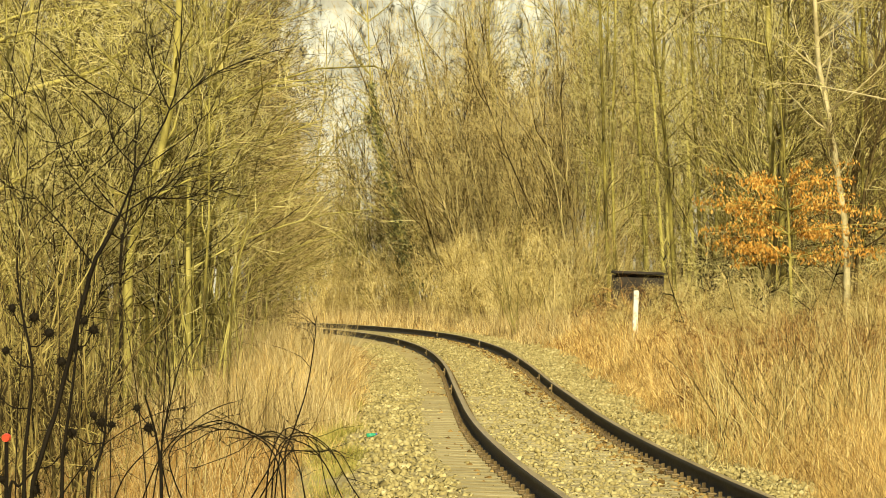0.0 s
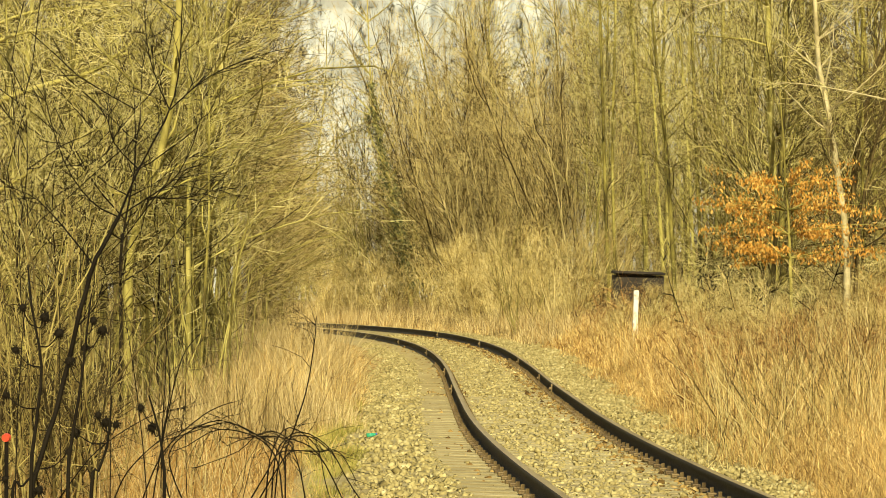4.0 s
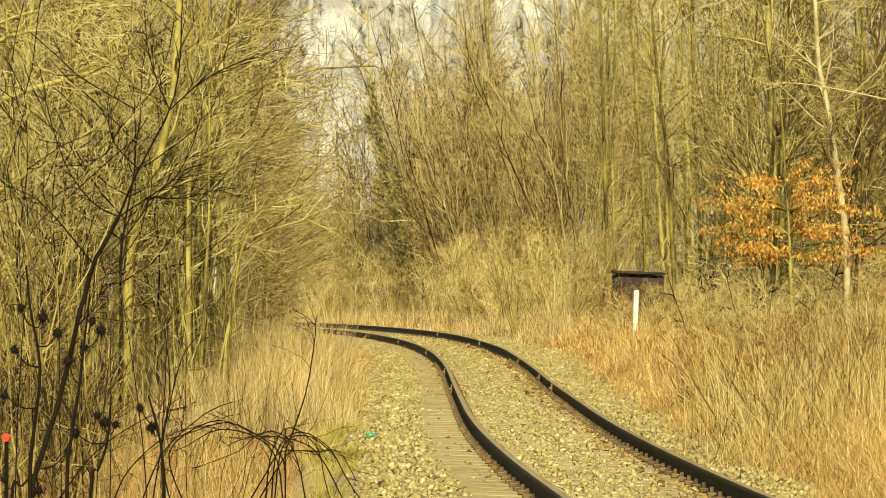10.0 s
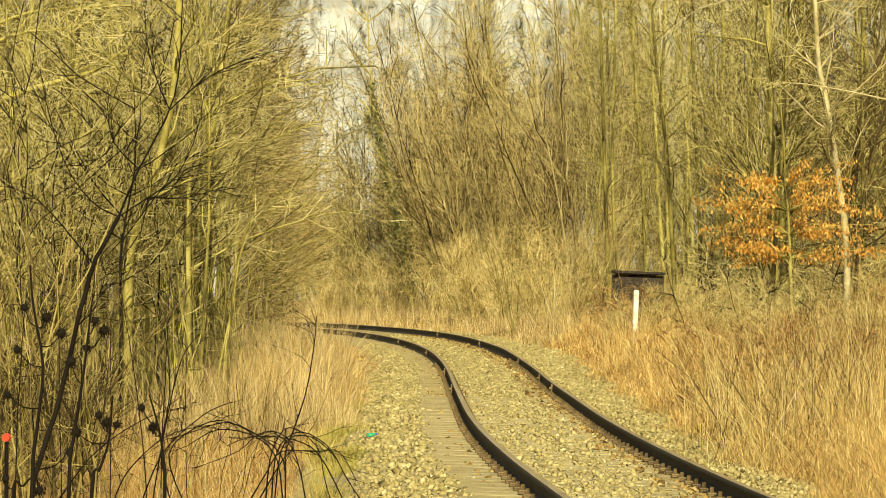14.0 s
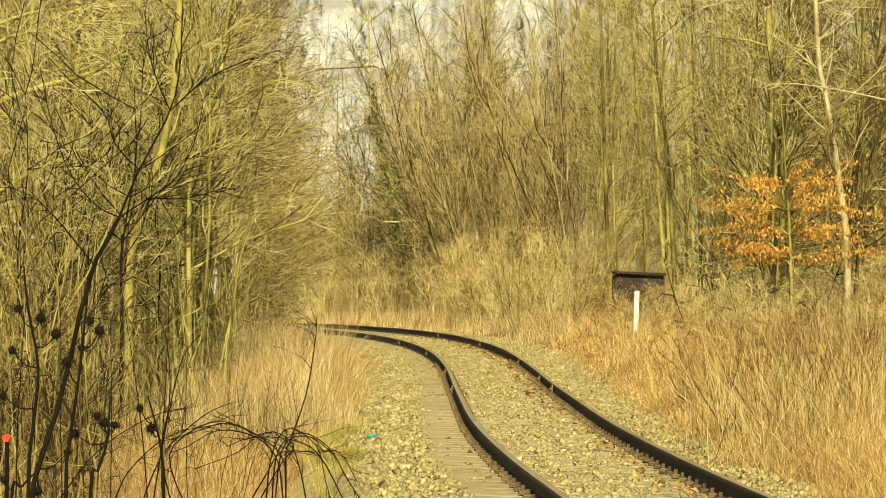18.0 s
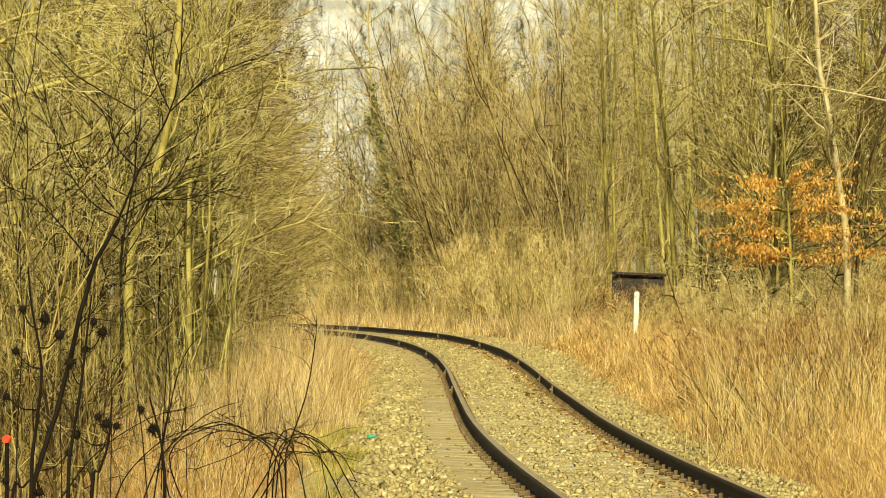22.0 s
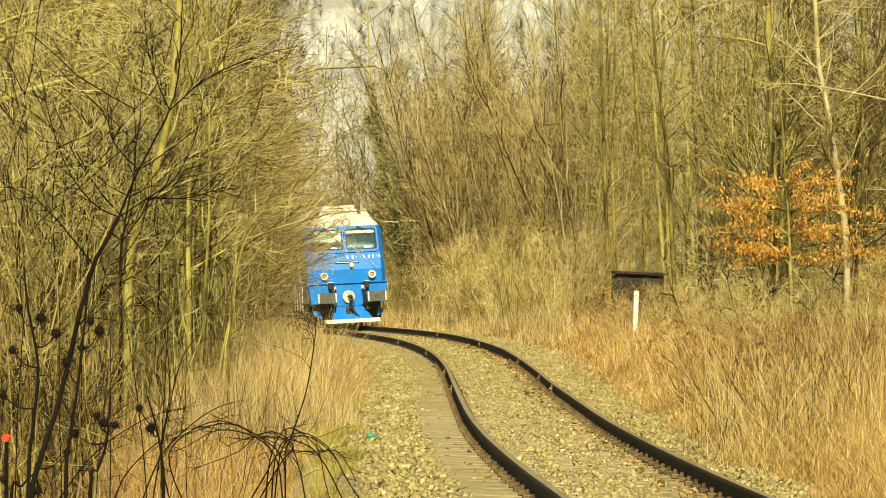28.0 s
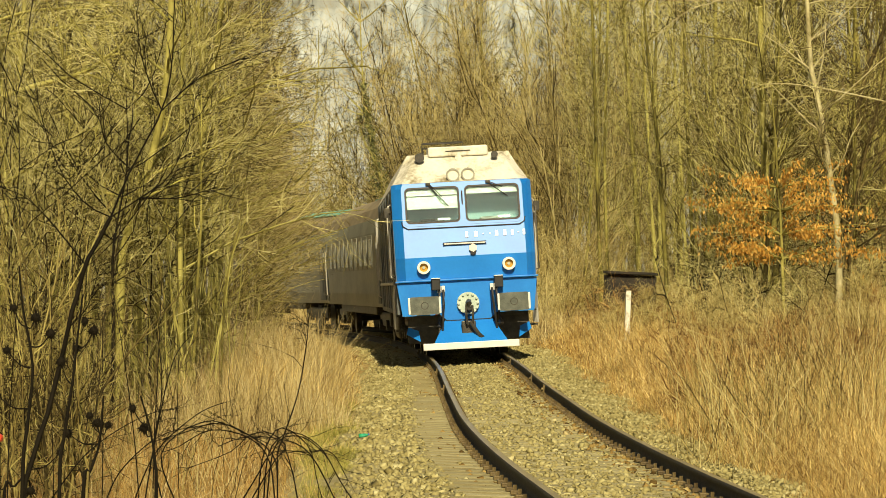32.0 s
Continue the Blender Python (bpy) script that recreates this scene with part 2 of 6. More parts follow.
def tri_ribbon(s0, s1, ds, sides, ups):
    """A strip along the line through the given offsets to the side and heights."""
    ss = np.arange(s0, s1, ds)
    pts = np.array([[on_track(s, a, u) for a, u in zip(sides, ups)] for s in ss])
    k = len(sides)
    i = np.arange(len(ss) * k).reshape(len(ss), k)
    q = np.stack([i[:-1, :-1], i[:-1, 1:], i[1:, 1:], i[1:, :-1]], -1).reshape(-1, 4)
    return pts.reshape(-1, 3), q


# ---- track: bed, stones, sleepers, rails, clips ----
v, q = tri_ribbon(-15, 440, 1.0, [-2.72, -2.45, -1.95, -1.4, -1.3, -0.88, 0, 0.9, 1.5, 2.05, 2.4], [-0.47, -0.28, -0.215, -0.175, -0.166, -0.166, -0.168, -0.17, -0.172, -0.2, -0.45])
bed = tagged(child("ballast_bed", tri_mesh("ballast_bed", v, q), M["gravel"], smooth=True), "pale gravel bed under a single railway track", "railway bed", kind="structure")
M["sand"] = material("trodden_sand", [(0.2, (0.24, 0.19, 0.085)), (0.5, (0.37, 0.305, 0.145)), (0.8, (0.47, 0.4, 0.21))], 2.5, 0.95, bump=0.4, fine=14, spec=0.12)
v, q = tri_ribbon(5, 130, 0.5, [-1.36, -1.27, -1.1, -0.93, -0.86], [-0.178, -0.165, -0.1635, -0.165, -0.178])
tagged(child("sand_strip", tri_mesh("sand_strip", v, q), M["sand"], smooth=True), "pale trodden sand over the sleeper ends beside the rail", "path", kind="structure")
track = tagged(new("railway_track"), "rusty single railway track curving on concrete sleepers", "railway track", kind="structure")
RAIL = [(-0.075, -0.155), (-0.075, -0.143), (-0.012, -0.125), (-0.009, -0.045), (-0.036, -0.036), (-0.036, -0.006), (-0.028, 0.0),
        (0.028, 0.0), (0.036, -0.006), (0.036, -0.036), (0.009, -0.045), (0.012, -0.125), (0.075, -0.143), (0.075, -0.155)]
for side in (-GAUGE / 2, GAUGE / 2):
    web = [RAIL[i] for i in (6, 5, 4, 3, 2, 1, 0)], [RAIL[i] for i in (13, 12, 11, 10, 9, 8, 7)]
    lines = [tri_ribbon(-15, 440, 0.5, [side + a for a, _ in w], [u for _, u in w]) for w in web]
    vv = np.concatenate([lines[0][0], lines[1][0]])
    qq = np.concatenate([lines[0][1], lines[1][1] + len(lines[0][0])])
    rail = child("rail", tri_mesh("rail", vv, qq), M["rust"], track, "rusted steel rail with shade coloured into its near-black sides")
    v, q = tri_ribbon(-15, 440, 0.5, [side - 0.03, side + 0.03, side + 0.037, side + 0.037], [0.001, 0.001, -0.006, -0.03])
    child("running_surface", tri_mesh("running_surface", v, q), M["railhead"], rail, "worn brown running surface")

SLEEPER = 0.48
sleeper_form = box(-1.27, 1.27, -0.13, 0.13, -0.36, -0.155, 0.02)
for vert in sleeper_form.verts:
    if abs(vert.co.x) < 0.5 and vert.co.z > -0.2:
        vert.co.z -= 0.05
sleeper_mesh = bpy.data.meshes.new("sleeper")
sleeper_form.to_mesh(sleeper_mesh)
sleeper_form.free()
sleeper_mesh.materials.append(M["concrete"])
M["clip"] = material("clip_steel", [(0.2, (0.07, 0.045, 0.018)), (0.6, (0.17, 0.12, 0.05)), (0.9, (0.28, 0.21, 0.1))], 9, 0.6, metal=0.3, per_object=0.3)
clip_form = box(-0.035, 0.035, -0.045, 0.045, -0.16, -0.125, 0.008)
rod((0, 0, -0.13), (0, 0, -0.085), 0.016, n=6, bm=clip_form)
clip_mesh = bpy.data.meshes.new("rail_clip")
clip_form.to_mesh(clip_mesh)
clip_form.free()
clip_mesh.materials.append(M["clip"])


def across(s, side, up=0.0):
    """The pose of a piece across the line."""
    p, h, c = on_track(s, side, up), float(np.interp(s, track_s, track_h)), float(np.interp(s, track_s, track_c))
    return Matrix.Translation(p) @ Matrix.Rotation(h, 4, "Z") @ Matrix.Rotation(-math.atan2(c, GAUGE), 4, "Y")


track_rng = np.random.default_rng(3)
for i in range(225):
    s = 8 + i * SLEEPER
    piece = child("sleeper", sleeper_mesh, M["concrete"], track)
    piece.matrix_basis = across(s, track_rng.normal(0, 0.012), -0.006 - 0.014 * float(step(34, 44, s))) @ Matrix.Rotation(track_rng.normal(0, 0.01), 4, "Z")
    if i < 100:
        for side in (-GAUGE / 2 - 0.085, GAUGE / 2 - 0.085, -GAUGE / 2 + 0.085):
            child("rail_clip", clip_mesh, M["clip"], track).matrix_basis = across(s, side, 0.004 * track_rng.normal())
# joint bars bolted to the rails, and the upright clamps on them
for s, side in ((37.6, GAUGE / 2), (42.4, GAUGE / 2), (51.6, GAUGE / 2), (68.5, GAUGE / 2), (83.5, GAUGE / 2), (36.8, -GAUGE / 2), (46.5, -GAUGE / 2), (63.5, -GAUGE / 2), (78.5, -GAUGE / 2)):
    bm = box(-0.06, -0.035, -0.05, 0.05, -0.14, -0.005, 0.006)
    rod((-0.085, 0, -0.07), (-0.03, 0, -0.07), 0.022, n=8, bm=bm)
    child("rail_joint", part("rail_joint", bm, M["clip"], track, "pale steel clamp on the rail").data, M["clip"], track).matrix_basis = across(s + 0.6, side)
    track.children[-2].matrix_basis = across(s, side)


def stones(n, place, size, seed):
    """Corners and faces of n broken, eight-cornered stones at the places."""
    rng = np.random.default_rng(seed)
    cube = np.array([(-1, -1, -1), (1, -1, -1), (1, 1, -1), (-1, 1, -1), (-1, -1, 1), (1, -1, 1), (1, 1, 1), (-1, 1, 1)], float) * 0.62
    faces = np.array([(0, 3, 2), (0, 2, 1), (4, 5, 6), (4, 6, 7), (0, 1, 5), (0, 5, 4), (1, 2, 6), (1, 6, 5), (2, 3, 7), (2, 7, 6), (3, 0, 4), (3, 4, 7)])
    v = cube[None] * rng.uniform(0.6, 1.3, (n, 1, 3)) + rng.normal(0, 0.2, (n, 8, 3))
    a, b, c = rng.uniform(0, 6.28, n)[:, None], rng.normal(0, 0.6, n)[:, None], rng.normal(0, 0.6, n)[:, None]
    x, y, z = v[..., 0], v[..., 1], v[..., 2] * 0.8
    x, z = x * np.cos(b) - z * np.sin(b), x * np.sin(b) + z * np.cos(b)
    y, z = y * np.cos(c) - z * np.sin(c), y * np.sin(c) + z * np.cos(c)
    x, y = x * np.cos(a) - y * np.sin(a), x * np.sin(a) + y * np.cos(a)
    v = np.stack([x, y, z], -1) * size[:, None, None] + place[:, None, :]
    return v.reshape(-1, 3), (faces[None] + np.arange(n)[:, None, None] * 8).reshape(-1, 3)


def bed_stones(n, seed):
    rng = np.random.default_rng(seed)
    s = 8 + 85 * rng.uniform(0, 1, n) ** 1.5
    d = rng.uniform(-2.75, 2.15, n)
    heaped = rng.uniform(0, 1, n) < 0.12
    d = np.where(heaped, rng.uniform(0.86, 1.5, n), d)
    s = np.where(heaped, rng.uniform(30, 90, n), s)
    worn = (d < -0.88) & (d > -1.24) & (rng.uniform(0, 1, n) < 0.8)
    under = (np.abs(np.abs(d) - GAUGE / 2) < 0.09)
    keep = ~worn & ~under
    s, d = s[keep], d[keep]
    up = np.interp(d, [-2.75, -1.95, -1.35, -0.9, -0.6, 0, 0.6, 0.95, 1.4, 2.15], [-0.35, -0.215, -0.172, -0.185, -0.175, -0.165, -0.175, -0.15, -0.148, -0.2]) + rng.normal(-0.004, 0.009, len(s))
    x, y, h, c = (np.interp(s, track_s, a) for a in (track_x, track_y, track_h, track_c))
    pts = np.stack([x + np.cos(h) * d, y + np.sin(h) * d, c * (0.5 + d / GAUGE) + up], 1)
    size = (0.012 + 0.026 * rng.uniform(0, 1, len(s)) ** 2) * (1 + 0.004 * s) * np.where(d < -1.35, 1.15, 1.0)
    bare = pts[:, 0] > -0.0235 * pts[:, 1] - rng.uniform(0, 0.25, len(s))
    pts, size, d, s = pts[bare], size[bare], d[bare], s[bare]
    off_rail = np.minimum(np.abs(d + GAUGE / 2 + 0.12), np.abs(d - GAUGE / 2 + 0.1))
    rusty = off_rail < rng.uniform(0.05, 0.34, len(s))
    return [stones(int(k.sum()), pts[k], size[k], seed + i) for i, k in enumerate((~rusty, rusty))]


clean, rusty = bed_stones(72000, 7)
tagged(child("ballast", tri_mesh("ballast", *clean), M["stone"]), "loose pale limestone ballast between and beside the rails", "ballast", kind="stuff")
tagged(child("ballast", tri_mesh("ballast", *rusty), M["rusty_stone"]), "rust-stained brown ballast along the rails", "ballast", kind="stuff")


def spot(px, py, y):
    """A place y metres ahead that lies px to the right and py below the corner of the view at rest."""
    return Vector(((px - 784) * y / F_PX, y, EYE.z - (py - 511.2) * y / F_PX))


def floor_at(x, y):
    return float(ground_height(np.array([float(x)]), np.array([float(y)]))[0])


# ---- cliff ----
lx, lz = graded(-170, 150, -22, 14, 0.22, 1.15), graded(-2, 95, 0, 27, 0.3, 1.12)
nx, nz = len(lx), len(lz)
cx, cz = np.meshgrid(lx, lz)
cy = np.empty_like(cx)
for i in range(nz):
    for j in range(nx):
        x, z = cx[i, j], cz[i, j]
        ribs = noise.fractal(Vector((x * 0.09, 0.5, z * 0.025)), 0.9, 2.1, 4)
        rough = noise.fractal(Vector((x * 0.7, 9.0, z * 0.3)), 0.8, 2.1, 4)
        crack = abs(noise.noise(Vector((x * 0.33 + 0.15 * rough, 3.0, z * 0.035))))
        blocks = noise.cell(Vector((x * 0.5 + rough * 0.5, 7.0, z * 0.22)))
        cy[i, j] = 236 + 0.1 * z + 4.5 * ribs + 1.5 * max(0, 0.09 - crack) / 0.09 + 0.55 * blocks + 0.5 * rough
idx = np.arange(nx * nz).reshape(nz, nx)
q = np.stack([idx[:-1, :-1], idx[:-1, 1:], idx[1:, 1:], idx[1:, :-1]], -1).reshape(-1, 4)
cliff = tagged(child("cliff", tri_mesh("cliff", np.stack([cx.ravel(), cy.ravel(), cz.ravel()], 1), q), M["cliff"]),
               "pale limestone cliff with dark cracks behind bare trees", "cliff", kind="structure")


# ---- bare trees ----
def bough(rng, start, way, length, k, lift=0.0, wob=0.12):
    """A crooked line of k points from start along way, which lifts (or droops) as it goes."""
    d = np.array(way, float)
    d /= np.linalg.norm(d)
    pts = [np.array(start, float)]
    for _ in range(k - 1):
        d = d + rng.normal(0, wob, 3)
        d[2] += lift
        d /= np.linalg.norm(d)
        pts.append(pts[-1] + d * length / (k - 1))
    return np.array(pts)


def offshoot(rng, way, angle):
    """A unit direction that leaves way by the angle, on a side taken by chance."""
    way = way / (np.linalg.norm(way) + 1e-9)
    p = rng.normal(0, 1, 3)
    p -= way * p.dot(way)
    p /= np.linalg.norm(p) + 1e-9
    return way * math.cos(angle) + p * math.sin(angle)


def twig_spray(rng, limb, twigs, twig_len, lift, fine, crown, r=0.006):
    """Twigs that point forward along a limb, longest near its foot, with finer ones on them."""
    k = len(limb) - 1
    for _ in range(twigs):
        u = rng.uniform(0.1, 1.0)
        i = min(int(u * k), k - 1)
        tl = twig_len * rng.uniform(0.5, 1.3) * (1.25 - 0.6 * u)
        tw = bough(rng, limb[i] + (limb[i + 1] - limb[i]) * (u * k - i), offshoot(rng, limb[i + 1] - limb[i], rng.uniform(0.3, 1.2)), tl, 4, lift, 0.2)
        crown.append((tw, np.array((r, r * 0.85, r * 0.65, r * 0.35))))
        for _ in range(fine):
            f = rng.uniform(0.15, 0.95) * 3
            j = min(int(f), 2)
            w2 = offshoot(rng, tw[j + 1] - tw[j], rng.uniform(0.3, 1.1)) + np.array((0, 0, lift))
            crown.append((bough(rng, tw[j] + (tw[j + 1] - tw[j]) * (f - j), w2, tl * rng.uniform(0.3, 0.7), 2, 0, 0), np.array((r * 0.65, r * 0.3))))


def slips(lines):
    """Corners and faces of the finest twigs: flat slivers a few millimetres wide."""
    a, b = np.array([l[0][0] for l in lines]), np.array([l[0][1] for l in lines])
    r = np.array([l[1] for l in lines])
    w = np.cross(b - a, np.array((0.2, 1.0, 0.1)))
    w /= np.linalg.norm(w, axis=1)[:, None] + 1e-9
    v = np.stack([a - w * r[:, :1], a + w * r[:, :1], b + w * r[:, 1:], b - w * r[:, 1:]], 1).reshape(-1, 3)
    return v, np.arange(len(v)).reshape(-1, 4)


def tree_meshes(seed, height, radius, stems=1, limbs=24, twigs=9, spread=0.9, first=0.2, lift=0.1, twig_len=0.9, fan=0.0, fine=3, limb_len=0.3, r=0.006,
                reach=2.3, rise=(0.3, 1.1), sunny=0.0, crook=0.05):
    """The trunk with its limbs, and the crown of twigs, of one bare tree; sunny turns its limbs to the light on its +x side."""
    rng = np.random.default_rng(seed)
    wood, crown = [], []
    for st in range(stems):
        a = rng.uniform(0, 6.28)
        out = fan * rng.uniform(0.25, 1.3)
        h = height * rng.uniform(0.75, 1.0)
        base = np.array((np.cos(a), np.sin(a), 0)) * (0.22 if stems > 1 else 0)
        trunk = bough(rng, base - np.array((0, 0, 0.3)), (np.cos(a) * out, np.sin(a) * out, 1), h, 10, 0.03 if stems > 1 else 0.06, crook)
        rr = radius * rng.uniform(0.7, 1.1)
        wood.append((trunk, np.linspace(rr, rr * 0.15, 10)))
        for b in range(limbs):
            f = first + (1 - first) * (b + rng.uniform(0, 1)) / limbs * 0.98
            i = min(int(f * 9), 8)
            p = trunk[i] + (trunk[i + 1] - trunk[i]) * (f * 9 - i)
            a2 = rng.normal(0, 0.75) if rng.uniform(0, 1) < sunny else rng.uniform(0, 6.28)
            ln = min(height * limb_len * (1.15 - 0.75 * f), reach) * rng.uniform(0.5, 1.25)
            ahead = (trunk[i + 1] - trunk[i]) / (np.linalg.norm(trunk[i + 1] - trunk[i]) + 1e-9)
            limb = bough(rng, p, np.array((np.cos(a2) * spread, np.sin(a2) * spread, 0)) + ahead * rng.uniform(*rise), ln, 5, lift, 0.14)
            wood.append((limb, np.linspace(max(0.013, rr * (1 - 0.85 * f) * 0.38), 0.006, 5)))
            twig_spray(rng, limb, twigs, twig_len, lift, fine, crown, r)
    coarse, thin = [c for c in crown if len(c[0]) > 2], [c for c in crown if len(c[0]) == 2]
    v1, f1 = tubes(coarse, 3)
    v2, f2 = slips(thin)
    return tubes(wood, 4), (np.concatenate([v1, v2]), np.concatenate([f1, f2 + len(v1)]))


def tree(name, label, category, group, bark, twig, **form):
    wood, crown = tree_meshes(**form)
    ob = tagged(new(name), label, category, group)
    child("trunk", tri_mesh("trunk", *wood), M[bark], ob, smooth=True)
    child("crown", tri_mesh("crown", *crown), M[twig], ob)
    return ob


LINE = "bare trees along the line"
LEANING = [tree("bare_tree", "slender leafless tree with mossy bark, its boughs sweeping towards the line", "tree", LINE, "moss_bark", "twig", seed=s, height=h, radius=r, limbs=22, twigs=10, first=0.26, spread=1.0,
                lift=-0.03, twig_len=0.95, limb_len=0.34, reach=3.4, rise=(0.5, 1.4), sunny=0.7, r=0.0055)
           for s, h, r in ((1, 11, 0.075), (2, 12.5, 0.085), (3, 10, 0.06), (4, 12, 0.07), (5, 13, 0.095))]
SLIM = [tree("bare_tree", "slim young leafless tree with an upright yellow-green stem", "tree", LINE, "moss_bark", "twig", seed=s, height=h, radius=r, limbs=10, twigs=4, first=0.36, spread=0.6, lift=0.03, twig_len=0.7, limb_len=0.2,
             rise=(0.6, 1.4), crook=0.045, r=0.005)
        for s, h, r in ((81, 8, 0.04), (82, 9.5, 0.05), (83, 7, 0.032), (84, 8.5, 0.036))]
TALL = [tree("bare_tree", "tall thin leafless tree with yellow-green bark at the wood's edge", "tree", LINE, "moss_bark", "twig", seed=s, height=h, radius=r, limbs=26, twigs=10, first=0.15, spread=0.55, lift=0.06,
             twig_len=0.95, limb_len=0.2, rise=(0.5, 1.3), crook=0.03, r=0.006)
        for s, h, r in ((21, 15, 0.085), (22, 14, 0.065), (23, 16, 0.095), (24, 13, 0.05))]
SHRUBS = [tree("bare_shrub", "leafless shrub with a fan of brown upright twigs", "shrub", "bare shrubs along the line", "moss_bark", "twig_brown", seed=s, height=h, radius=0.03, stems=n, limbs=9, twigs=8, first=0.1, fan=0.42,
               spread=0.45, lift=0.05, twig_len=0.8, rise=(0.6, 1.4), r=0.0055)
          for s, h, n in ((11, 6, 7), (12, 4.5, 7), (13, 7.5, 6))]
WILLOWS = [tree("bare_willow", "wide leafless willow with a dense fan of brown ascending twigs", "tree", "willows at the curve", "twig_brown", "twig_brown", seed=s, height=h, radius=0.03, stems=n, limbs=11, twigs=8, first=0.14,
                fan=0.42, spread=0.42, lift=0.035, twig_len=1.0, limb_len=0.24, rise=(0.7, 1.5), fine=3, r=0.0065, crook=0.04)
           for s, h, n in ((14, 10.5, 9), (15, 9, 9), (16, 11.5, 8))]
FAR_SHRUBS = [tree("bare_shrub", "leafless brown shrub before the cliff", "shrub", "bare shrubs before the cliff", "moss_bark", "far_twig", seed=s, height=h, radius=0.04, stems=n, limbs=8, twigs=7, first=0.1, fan=0.42,
                   spread=0.45, lift=0.05, twig_len=1.0, rise=(0.6, 1.4), fine=2, r=0.009)
              for s, h, n in ((51, 6.5, 6), (52, 5, 6), (53, 7.5, 6))]
FAR_TREES = [tree("bare_tree", "leafless tree before the cliff", "tree", "bare trees before the cliff", "moss_bark", "twig", seed=s, height=h, radius=0.08, limbs=24, twigs=9, first=0.12, spread=0.65, lift=0.05, twig_len=1.1,
                  rise=(0.5, 1.3), fine=2, r=0.009)
             for s, h in ((55, 11), (56, 13), (57, 14))]
BROWN = [tree("bare_tree", "leafless tree with dark brown bark and crooked limbs", "tree", LINE, "brown_bark", "brown_bark", seed=s, height=h, radius=0.07, limbs=24, twigs=10, first=0.15, spread=1.0, lift=0.02, twig_len=0.8,
              limb_len=0.3, reach=2.3, fine=2, crook=0.1, r=0.006)
         for s, h in ((58, 11), (59, 12))]
UNDER = [tree("thorn_bush", "tangled leafless thorn bush under the trees", "shrub", "thorn bushes in the wood", "dark_shaded_bark", "twig", seed=s, height=2.6, radius=0.02, stems=9, limbs=5, twigs=8, first=0.05, fan=0.9, spread=0.9,
              lift=-0.1, twig_len=0.6, r=0.005)
         for s in (31, 32, 33)]
place_rng = np.random.default_rng(5)
planted = set()


def stand(kinds, x, y, scale=1.0, lean=3.0, turn=None):
    """Plants one of the kinds at x, y, turned and sized by chance."""
    k = kinds[place_rng.integers(len(kinds))]
    sc = scale * place_rng.uniform(0.8, 1.2)
    m = pose(x, y, floor_at(x, y), place_rng.normal(0, lean), place_rng.normal(0, lean), place_rng.uniform(0, 360) if turn is None else turn)
    ob = copy_thing(k, m) if k.name in planted else k
    planted.add(k.name)
    ob.matrix_basis = m
    ob.scale = (sc, sc, sc)
    return ob


def edge_left(y):
    return -3.7 - 0.042 * (y - 50)


def wedge(y):
    return 784 / F_PX * y + 0.8


def beside(y, least):
    """The least x at y that keeps clear of the line on its right side."""
    return float(np.interp(y, track_y, track_x)) + least


def px_to_x(px, y):
    return (px - 784) * y / F_PX


# the wood to the left of the line, whose boughs reach towards it
for i in range(86):
    y = 42 + 76 * place_rng.uniform(0, 1) ** 0.8
    a, b = edge_left(y), -wedge(y) - 0.5
    x = a + (b - a) * (place_rng.uniform(0, 1) ** 1.2 if i % 4 else place_rng.uniform(0.35, 1))
    if y < 52 and -640 < x * F_PX / y < -470:
        y += 12
    if i % 8:
        stand(LEANING, x * (1 if y < 54 else 1.1), y, turn=place_rng.normal(0, 22) if y > 58 else place_rng.uniform(70, 290))
    else:
        stand(SHRUBS, x * (1 if y < 54 else 1.1), y)
for i in range(52):
    y = place_rng.uniform(41, 72)
    px = place_rng.uniform(-10, 420 - 60 * (y < 48))
    if not (y < 52 and 170 < px < 300):
        stand(SLIM, px_to_x(px, y), y, 0.9, 2.5)
for i in range(7):
    y = place_rng.uniform(53, 105)
    a, b = edge_left(y) + 0.2, -wedge(y)
    stand(UNDER, a + (b - a) * place_rng.uniform(0, 1), y, 1.0)
EDGE = [tree("bare_tree", "leafless tree with fine brown twigs sweeping out over the line", "tree", LINE, "moss_bark", "twig_edge", seed=s, height=h, radius=0.055, limbs=30, twigs=12, first=0.06, spread=1.0, lift=-0.05, twig_len=0.75,
             limb_len=0.3, reach=2.6, rise=(0.3, 1.2), sunny=0.75, r=0.0042)
        for s, h in ((71, 10), (72, 11.5))]
for i in range(20):
    y = place_rng.uniform(58, 106)
    stand(EDGE, edge_left(y) + place_rng.uniform(-0.4, 0.4), y, 0.95, turn=place_rng.normal(0, 20))
for i in range(10):
    y = place_rng.uniform(46, 90)
    stand(BROWN, edge_left(y) - place_rng.uniform(0.3, 5), y)

# the wood to the right: slim straight trees, with willows where the line bends
for i in range(60):
    y = place_rng.uniform(60, 124)
    a, b = max(beside(y, 4.4 if y > 80 else 5.4), px_to_x(1010, y)), wedge(y) + 0.5
    stand((TALL, TALL, TALL, SHRUBS)[i % 4], a + (b - a) * place_rng.uniform(0, 1), y)
for px, y in ((792, 131), (815, 134), (872, 130), (916, 127), (945, 122), (806, 128), (826, 120), (850, 126), (835, 124), (868, 112), (905, 119), (935, 108), (962, 116), (1000, 110), (1030, 121), (890, 128), (1052, 104), (980, 126)):
    stand(WILLOWS, px_to_x(px, y), y, 1.15)
for i in range(22):
    y = place_rng.uniform(56, 100)
    a = beside(y, 4.6)
    stand(UNDER, a + (wedge(y) - a) * place_rng.uniform(0, 1), y, 1.0)
